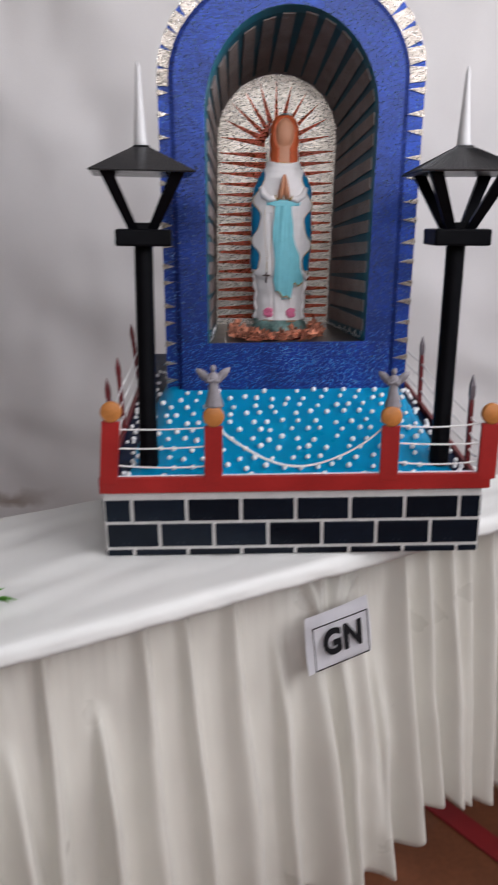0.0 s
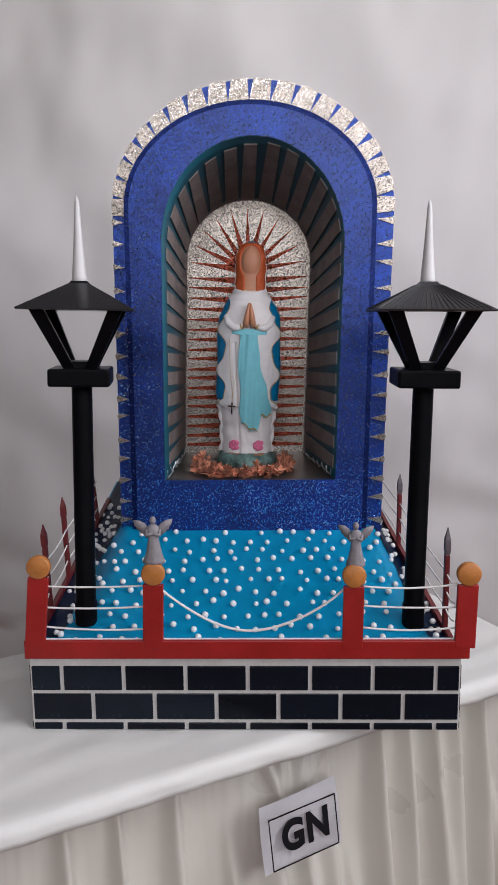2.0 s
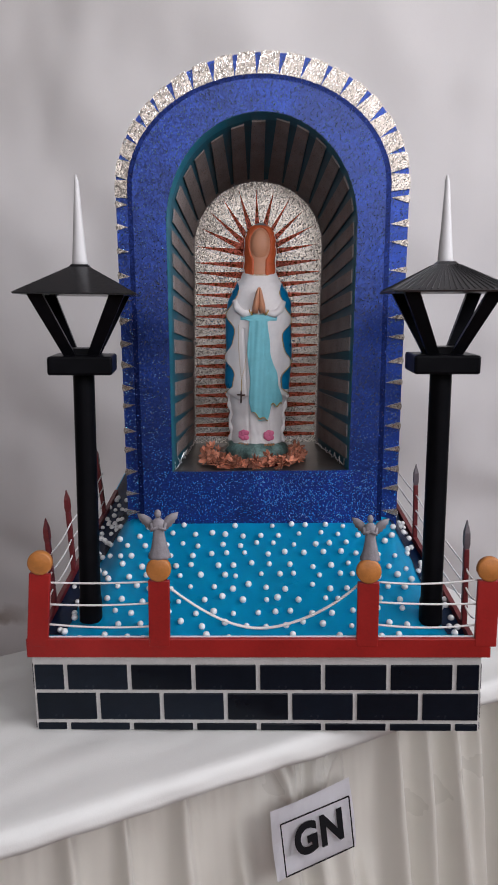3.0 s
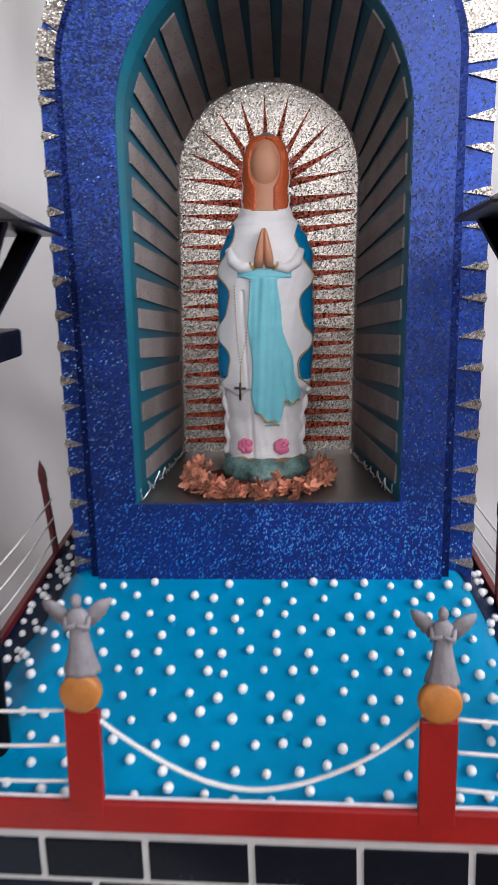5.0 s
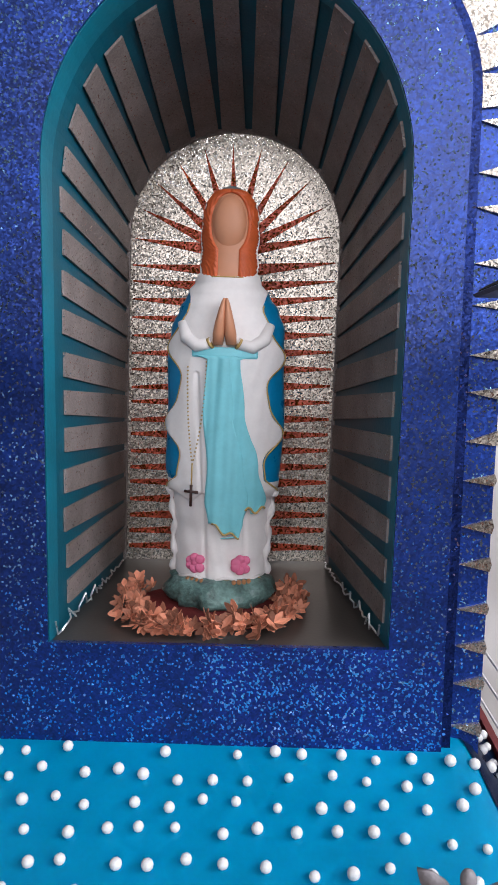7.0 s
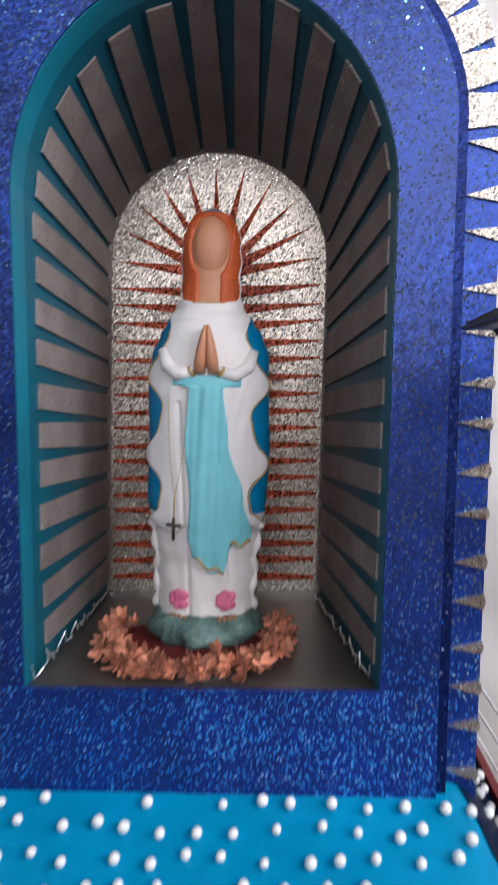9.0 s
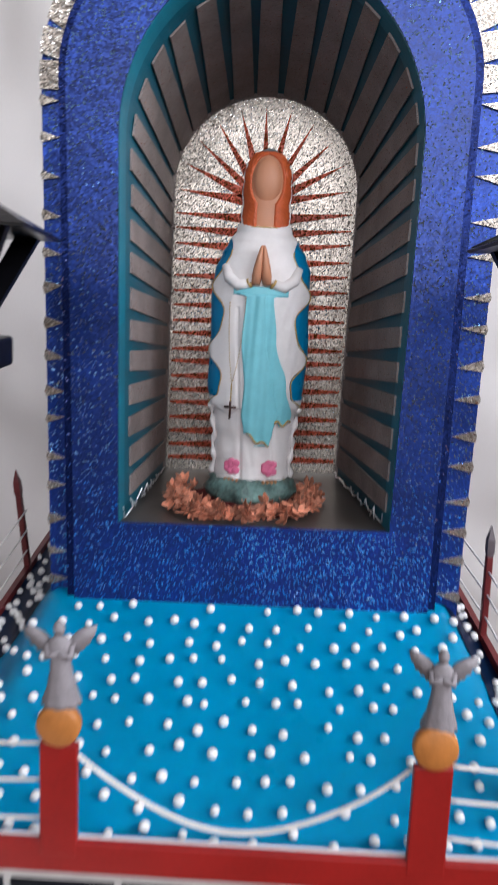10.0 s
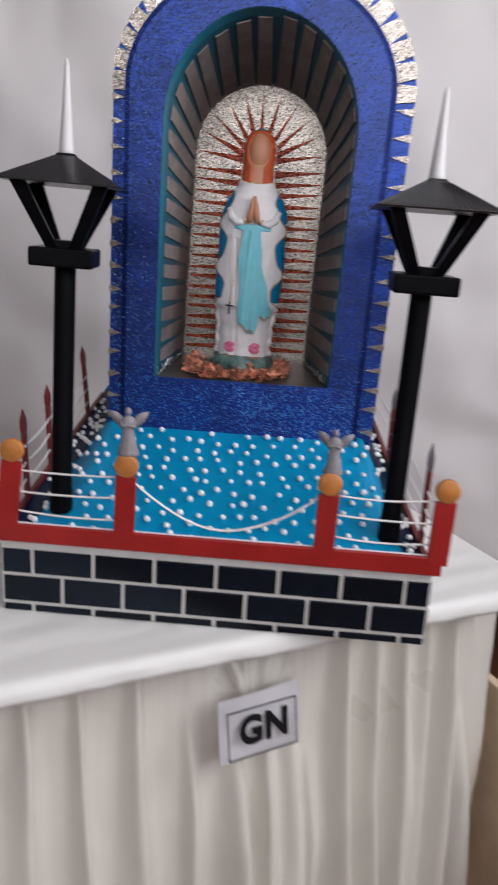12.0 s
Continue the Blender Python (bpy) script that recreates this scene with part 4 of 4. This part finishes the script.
def statue():
    #       z      half width  half depth
    tab = [(0.0, 0.0405, 0.033), (0.006, 0.043, 0.034), (0.02, 0.042, 0.032), (0.035, 0.0435, 0.032), (0.05, 0.0425, 0.031), (0.065, 0.045, 0.032), (0.078, 0.0455, 0.032), (0.094, 0.0515, 0.033), (0.111, 0.053, 0.033),
           (0.166, 0.0535, 0.033), (0.209, 0.053, 0.033), (0.242, 0.051, 0.032), (0.26, 0.0448, 0.03), (0.274, 0.0372, 0.0275), (0.2845, 0.0288, 0.0245), (0.294, 0.0252, 0.0225), (0.305, 0.0245, 0.0215), (0.321, 0.0245, 0.0215),
           (0.335, 0.0232, 0.021), (0.346, 0.0203, 0.0185), (0.353, 0.0158, 0.015), (0.3575, 0.0098, 0.01), (0.36, 0.003, 0.004)]
    base, H = 0.022, 0.36
    bm = bmesh.new()

    def lift_z(z):
        return base + (z if z < 0.284 else 0.284 + 1.2 * (z - 0.284))

    def skin(x, z, out):
        """A point on the front of the figure, set out by a little."""
        hw, hd = lerp_table(tab, z)
        f = max(-0.995, min(0.995, x / hw))
        y = -hd * math.sqrt(1 - f * f)
        k = 1 + out / math.hypot(x, y)
        return Vector((x * k, y * k, lift_z(z)))

    def folds(x, z):
        q = 1.5 * noise.noise((x * 62 + 2 * math.sin(z * 9), z * 7, 0.5)) + 0.9 * noise.noise((x * 150 + 3 * math.sin(z * 13), z * 11, 3.5))
        q -= 1.8 * math.exp(-((x + 0.0165 + 0.05 * (z - 0.1)) / 0.0016) ** 2) * (z < 0.2) + 1.6 * math.exp(-((x - 0.024 + 0.04 * z) / 0.0015) ** 2) * (z < 0.07)
        return 0.0012 * q * (1 if z < 0.2 else max(0.3, 1 - (z - 0.2) / 0.05))

    def panel(x0, x1, z0, z1, out, mat, nx=24, nz=60, relief=None, edge=0.0016):
        """A sheet laid over the figure between two edges, its rim turned down on to it."""
        rows = []
        for j in range(nz + 1):
            row = []
            for i in range(nx + 1):
                u = i / nx
                zb, zt = z0(u) if callable(z0) else z0, z1(u) if callable(z1) else z1
                z = zb + (zt - zb) * j / nz
                xa, xb = x0(z), x1(z)
                x = xa + (xb - xa) * u
                o = out + (relief(x, z) if relief else 0)
                if i in (0, nx) or j in (0, nz):
                    o = out - edge
                row.append(bm.verts.new(skin(x, z, o)))
            rows.append(row)
        for p, q in zip(rows, rows[1:]):
            for i in range(nx):
                bm.faces.new((p[i], p[i + 1], q[i + 1], q[i])).material_index = mat

    def strand(pts, r, mat, n=6):
        before = len(bm.faces)
        tube(bm, pts, r, n)
        bm.faces.ensure_lookup_table()
        for k in range(before, len(bm.faces)):
            bm.faces[k].material_index = mat

    def lump(c, size, mat, rough=0.0):
        r = bmesh.ops.create_icosphere(bm, subdivisions=3, radius=1, matrix=Matrix.Translation(c) @ Matrix.Diagonal((*size, 1)))
        for v in r["verts"]:
            v.co += Vector((0, -1, 0)) * rough * noise.noise(v.co * 420)
        for f in {f for v in r["verts"] for f in v.link_faces}:
            f.material_index = mat

    # the body: white below, blue mantle round the back and sides, veil round the head
    n, rows = 160, 200
    grid = []
    for j in range(rows + 1):
        z = H * j / rows
        hw, hd = lerp_table(tab, z)
        row = []
        for i in range(n):
            t = 2 * math.pi * i / n
            x, y = hw * math.cos(t), hd * math.sin(t)
            k = 1 + (folds(x, z) * max(0, -math.sin(t)) if z < 0.28 else 0) / max(0.004, math.hypot(x, y))
            if 0.1 < z < 0.27:
                k += 0.018 * math.sin(z * 60 + 5 * math.cos(t)) * abs(math.cos(t))
            row.append(bm.verts.new((x * k, y * k, lift_z(z))))
        grid.append(row)
    for j in range(rows):
        z = H * (j + 0.5) / rows
        hw, hd = lerp_table(tab, z)
        for i in range(n):
            f = bm.faces.new((grid[j][i], grid[j][(i + 1) % n], grid[j + 1][(i + 1) % n], grid[j + 1][i]))
            t = 2 * math.pi * (i + 0.5) / n
            x, front = hw * math.cos(t), math.sin(t) < 0
            if z < 0.098:
                f.material_index = 0
            elif z < 0.284:
                f.material_index = 1
            elif z > 0.354:
                f.material_index = 9
            else:
                f.material_index = 3 if front and abs(x) < 0.021 else (0 if front else 1)

    # white robe laid over the mantle, its sides scalloped and edged in gold
    def rim(z, side):
        q = (z - 0.149) / 0.0725 * 2 * math.pi + 0.3 * side
        share = 0.775 + 0.135 * math.cos(q) + 0.035 * math.cos(2 * q + 0.6)
        if z > 0.262:
            share += (0.93 - share) * min(1, (z - 0.262) / 0.018)
        if z < 0.1:
            share += (0.985 - share) * min(1, (0.1 - z) / 0.014)
        return side * share * lerp_table(tab, z)[0]

    panel(lambda z: rim(z, -1), lambda z: rim(z, 1), lambda u: 0.082 + 0.004 * math.sin(u * 23), lambda u: 0.2885 + 0.004 * (2 * u - 1) ** 2, 0.0036, 0, 90, 150, folds, 0.0034)
    for side in (-1, 1):
        strand([skin(rim(z, side), z, 0.0034) for z in (0.086 + 0.0025 * k for k in range(72))], 0.0008, 7)
    strand([skin(-0.012 + 0.001 * k, 0.2878, 0.0036) for k in range(25)], 0.0006, 7)
    # ruffles down the sides of the skirt and its hem
    for side in (-1, 1):
        pts = [skin(side * (0.965 + 0.02 * math.sin(z * 190)) * lerp_table(tab, z)[0], z, 0.002) for z in (0.004 + 0.004 * k for k in range(22))]
        strand(pts, [0.0026 + 0.0012 * math.sin(k * 1.3) for k in range(22)], 0, 10)
    strand([skin(x, 0.004 + 0.0022 * math.sin(x * 210), 0.0014) for x in (-0.036 + 0.002 * k for k in range(37))], 0.0013, 0)
    strand([skin(x, 0.0015 + 0.0022 * math.sin(x * 210), 0.002) for x in (-0.036 + 0.002 * k for k in range(37))], 0.0006, 7)

    # belt and the two tails of the sash, with gold fringes
    def creases(x, z):
        return 0.0006 * math.sin(x * 420 + 3 * math.sin(z * 16) + 6 * z) + 0.0003 * math.sin(x * 900 - 20 * z)

    left = lambda z: sash(z)[0] - sash(z)[1]
    right = lambda z: sash(z)[0] + sash(z)[1]
    split = lambda z: sash(z)[0] + 0.32 * sash(z)[1]
    panel(lambda z: -0.0265, lambda z: 0.0265, 0.214, 0.2245, 0.0052, 2, 30, 8, None)
    panel(split, right, lambda u: 0.071 + 0.003 * math.sin(u * 9), 0.216, 0.006, 2, 18, 90, creases)
    panel(left, lambda z: split(z) + 0.0015, lambda u: 0.047 + 0.012 * (1 - u) ** 2 + 0.0025 * math.sin(u * 11), 0.216, 0.007, 2, 26, 100, creases)
    strand([skin(split(0.073) + (right(0.073) - split(0.073)) * k / 12, 0.072 + 0.003 * math.sin(k / 12 * 9), 0.0062) for k in range(13)], 0.0011, 7)
    strand([skin(left(0.05) + (split(0.05) - left(0.05)) * k / 12, 0.0475 + 0.012 * (1 - k / 12) ** 2 + 0.0025 * math.sin(k / 12 * 11), 0.0072) for k in range(13)], 0.001, 7)

    # hair falling from the parting beside a plain smooth oval
    def inner(z):
        if z > 0.3525:
            return 0.0
        oval = 0.0158 * math.sqrt(max(0, 1 - ((z - 0.329) / 0.0236) ** 2))
        return max(oval, 0.0088 if z < 0.322 else 0.0)

    def outer(z):
        return min(0.0228 + 0.0007 * math.sin(z * 300), 0.985 * lerp_table(tab, z)[0])

    def locks(x, z):
        return 0.0007 * math.sin(x * 2100 + 40 * math.sin(z * 60))

    for side in (-1, 1):
        panel(lambda z: side * inner(z), lambda z: side * outer(z), lambda u: 0.2815 + 0.002 * math.sin(u * 14 + side), 0.3565, 0.0026, 4, 14, 60, locks, 0.002)
        strand([skin(side * (outer(z) + 0.0006), z, 0.0012) for z in (0.283 + 0.003 * k for k in range(22))], 0.0012, 0)
    lump(Vector((0, -0.0165, lift_z(0.329))), (0.0148, 0.0085, 0.0262), 3)

    # palms pressed together, sleeves with gilt cuffs
    for side in (-1, 1):
        loft(bm, [[(side * off + rx * math.cos(2 * math.pi * i / 16), cy + ry * math.sin(2 * math.pi * i / 16), base + z) for i in range(16)] for z, off, rx, ry, cy in
                  ((0.226, 0.0058, 0.0045, 0.0055, -0.037), (0.236, 0.005, 0.0052, 0.006, -0.0405), (0.246, 0.0038, 0.0045, 0.0058, -0.0425), (0.256, 0.0027, 0.0032, 0.0048, -0.0425), (0.264, 0.0017, 0.002, 0.0034, -0.042), (0.268, 0.001, 0.001, 0.0016, -0.0415))], mat=3)
        strand([skin(side * 0.037, 0.246, 0.001), skin(side * 0.031, 0.232, 0.0035), skin(side * 0.021, 0.2245, 0.0045), skin(side * 0.01, 0.2275, 0.004)], [0.005, 0.0062, 0.0062, 0.0052], 0, 16)
        strand([skin(side * 0.0115, 0.227, 0.0042), skin(side * 0.0098, 0.228, 0.0045)], [0.0056, 0.0054], 7, 14)
    # rosary of small beads with a cross
    low_end = skin(-0.0215, 0.115, 0.0068)
    for top in ((-0.0125, 0.214), (-0.027, 0.205)):
        for k in range(27):
            u = k / 26
            x, z = top[0] + (-0.0215 - top[0]) * u ** 2.2, top[1] + (0.115 - top[1]) * u
            bmesh.ops.create_icosphere(bm, subdivisions=1, radius=0.00095, matrix=Matrix.Translation(skin(x, z, 0.0066)))
            bm.faces.ensure_lookup_table()
            for f in bm.faces[-20:]:
                f.material_index = 7
    strand([low_end, skin(-0.0215, 0.094, 0.007)], 0.0007, 7)
    strand([skin(-0.0215, 0.095, 0.0072), skin(-0.0215, 0.0745, 0.0072)], 0.0014, 8)
    strand([skin(-0.0268, 0.0885, 0.0072), skin(-0.0162, 0.0885, 0.0072)], 0.0014, 8)
    # two painted roses and the toes under the hem
    for x in (-0.019, 0.0195):
        for k in range(7):
            t = k * 0.9
            lump(skin(x + 0.0052 * math.cos(t) * (k > 0), 0.0185 + 0.0052 * math.sin(t) * (k > 0), 0.002), (0.0046, 0.0022, 0.0046), 6, 0.0006)
        for k in range(4):
            lump(skin(x - 0.006 + 0.004 * k, 0.001, 0.003) + Vector((0, -0.001, 0.001)), (0.0024, 0.004, 0.0028), 10)
    # rock base
    rock = []
    for z, g in ((0, 1.0), (0.006, 1.06), (0.012, 1.08), (0.018, 1.02), (0.0225, 0.95), (0.026, 0.8)):
        rock.append([(0.047 * g * (1 + 0.2 * noise.noise((3.2 * math.cos(2 * math.pi * i / 64), 3.2 * math.sin(2 * math.pi * i / 64), z * 110))) * math.cos(2 * math.pi * i / 64),
                      0.043 * g * (1 + 0.2 * noise.noise((3 * math.cos(2 * math.pi * i / 64), 3 * math.sin(2 * math.pi * i / 64), z * 80 + 4))) * math.sin(2 * math.pi * i / 64) - 0.004, z) for i in range(64)])
    loft(bm, rock, mat=5)
    ob = mesh_object("statue", bm, STATUE, True)
    ob.matrix_world = pose(0.0005, 0.366, NF + 0.003, 0, 2.0, 1) @ Matrix.Diagonal((0.985, 1, 0.925, 1))
    return tagged(ob, "painted plaster statue in white robe, blue mantle and aqua sash", "statue")


statue()

# maroon pad and dried flowers round the statue
bm = bmesh.new()
loft(bm, [circle((0, 0, z), r, r * 0.8, 40) for z, r in ((0, 0.074), (0.003, 0.0745), (0.004, 0.072))])
ob = mesh_object("pad", bm, MAROON)
ob.matrix_world = pose(-0.004, 0.338, NF)
tagged(ob, "oval maroon velvet pad on the niche floor", "pad")


def petals():
    rnd = random.Random(21)
    bm = bmesh.new()
    for k in range(150):
        a = math.pi * (1.0 + rnd.uniform(-0.16, 1.16))
        r = rnd.gauss(1.0, 0.085)
        c = Vector((-0.004 + 0.073 * r * math.cos(a), 0.336 + 0.074 * r * math.sin(a), NF + 0.004 + abs(rnd.gauss(0, 0.006))))
        if c.y < 0.258:
            continue
        up = Vector((rnd.uniform(-0.9, 0.9), rnd.uniform(-1.2, 0.5), rnd.uniform(0.3, 1))).normalized()
        e0 = up.cross(Vector((rnd.uniform(-1, 1), rnd.uniform(-1, 1), rnd.uniform(-1, 1)))).normalized()
        e1 = up.cross(e0)
        size, petals_here = rnd.uniform(0.006, 0.0105), rnd.randint(5, 7)
        for q in range(petals_here):
            t = 2 * math.pi * q / petals_here + rnd.uniform(-0.3, 0.3)
            d = e0 * math.cos(t) + e1 * math.sin(t)
            s = up.cross(d)
            L, w, cup = size * rnd.uniform(0.8, 1.15), size * rnd.uniform(0.28, 0.42), rnd.uniform(0.1, 0.75)
            v = [bm.verts.new(c + p) for p in (Vector(), d * L * 0.55 + s * w + up * L * cup * 0.5, d * L * 0.95 + s * w * 0.45 + up * L * cup, d * L * 1.05 + up * L * (cup + 0.1), d * L * 0.9 - s * w * 0.5 + up * L * cup, d * L * 0.55 - s * w + up * L * cup * 0.5, d * L * 0.5 + up * L * cup * 0.3)]
            for f in ((0, 1, 6), (1, 2, 6), (2, 3, 6), (3, 4, 6), (4, 5, 6), (5, 0, 6)):
                bm.faces.new([v[i] for i in f])
    ob = mesh_object("dried_flowers", bm, PETAL)
    ob.modifiers.new("thick", "SOLIDIFY").thickness = 0.0004
    return tagged(ob, "wreath of dried pale-brown flowers round the statue's foot", "flowers", kind="stuff")


petals()


# ---- pearls on the deck ----
def pearls():
    rnd = random.Random(2)
    bm = bmesh.new()
    bmesh.ops.create_icosphere(bm, subdivisions=2, radius=0.0041)
    me = bpy.data.meshes.new("foam_ball")
    bm.to_mesh(me)
    bm.free()
    me.materials.append(PEARL)
    me.shade_smooth()
    spots = []
    step = 0.0262
    for j in range(26):
        for i in range(-14, 15):
            x = (i + 0.5 * (j % 2)) * step + rnd.uniform(-0.0062, 0.0062) + 0.004 * math.sin(j)
            y = 0.02 + j * step * 0.82 + rnd.uniform(-0.005, 0.005)
            xr = 0.277 - 0.1 * y
            if -0.25 < x < xr - 0.012 and (y < 0.236 or abs(x - 0.009) > 0.212) and y < 0.45:
                if min(math.hypot(x - lx, y - 0.058) for lx in (-0.2055, 0.2225)) > 0.024:
                    spots.append((x, y))
    for side in (-1, 1):
        for k in range(60):
            y = rnd.uniform(0.03, 0.45)
            if rnd.random() < 0.5:
                y = rnd.uniform(0.26, 0.4)
            x = rnd.uniform(0.222, 0.256) if side < 0 else (0.277 - 0.1 * y) - rnd.uniform(0.012, 0.03)
            if all(math.hypot(side * x - p, y - q) > 0.008 for p, q in spots) and min(math.hypot(side * x - lx, y - 0.058) for lx in (-0.2055, 0.2225)) > 0.024:
                spots.append((side * x, y))
    spots.sort(key=lambda p: p[1])
    for x, y in spots[:300]:
        ob = new("foam_ball", me)
        ob.parent = DECK
        k = rnd.uniform(0.82, 1.12)
        ob.matrix_local = Matrix.Translation((x, y, deck_z(y, x) + 0.0036 * k)) @ Matrix.Diagonal((k, k, k, 1))
    bm = bmesh.new()
    for x, y in spots[300:]:
        bmesh.ops.create_icosphere(bm, subdivisions=2, radius=0.0041, matrix=Matrix.Translation((x, y, deck_z(y, x) + 0.0038)))
    if len(spots) > 300:
        tagged(part("foam_ball_rest", bm, PEARL, DECK, smooth=True), kind="stuff")
    else:
        bm.free()


pearls()


# ---- bricks of the plinth ----
def bricks():
    made = {}

    def brick_mesh(w, h):
        key = (round(w, 4), round(h, 4))
        if key not in made:
            bm = bmesh.new()
            box(bm, (0, 0, 0), (w, 0.004, h), 0.0008)
            me = bpy.data.meshes.new("brick")
            bm.to_mesh(me)
            bm.free()
            me.materials.append(BRICK)
            made[key] = me
        return made[key]

    joint = 0.0052
    rows = ((0.809, 0.0355, 0.040), (0.7655, 0.038, 0.0), (0.7503, 0.0095, 0.040))
    faces = []
    for i in range(4):
        (xa, ya), (xb, yb) = PL[i], PL[(i + 1) % 4]
        faces.append((Vector((xa, ya, 0)), Vector((xb, yb, 0))))
    for a, b in faces:
        d = (b - a)
        L = d.length
        d.normalize()
        ang = math.atan2(d.y, d.x)
        for z, h, first in rows:
            s, pitch = 0.0, 0.0785
            s = first - pitch if first else 0.0
            while s < L - 0.004:
                s0, s1 = max(s + joint / 2, 0.002), min(s + pitch - joint / 2, L - 0.002)
                if s1 - s0 > 0.006:
                    ob = new("brick", brick_mesh(s1 - s0, h))
                    ob.parent = PLINTH
                    c = a + d * (s0 + s1) / 2
                    ob.matrix_local = Matrix.Translation((c.x, c.y, low(z + h / 2))) @ Matrix.Rotation(ang, 4, "Z") @ Matrix.Diagonal((1, 1, LOW, 1))
                s += pitch


bricks()
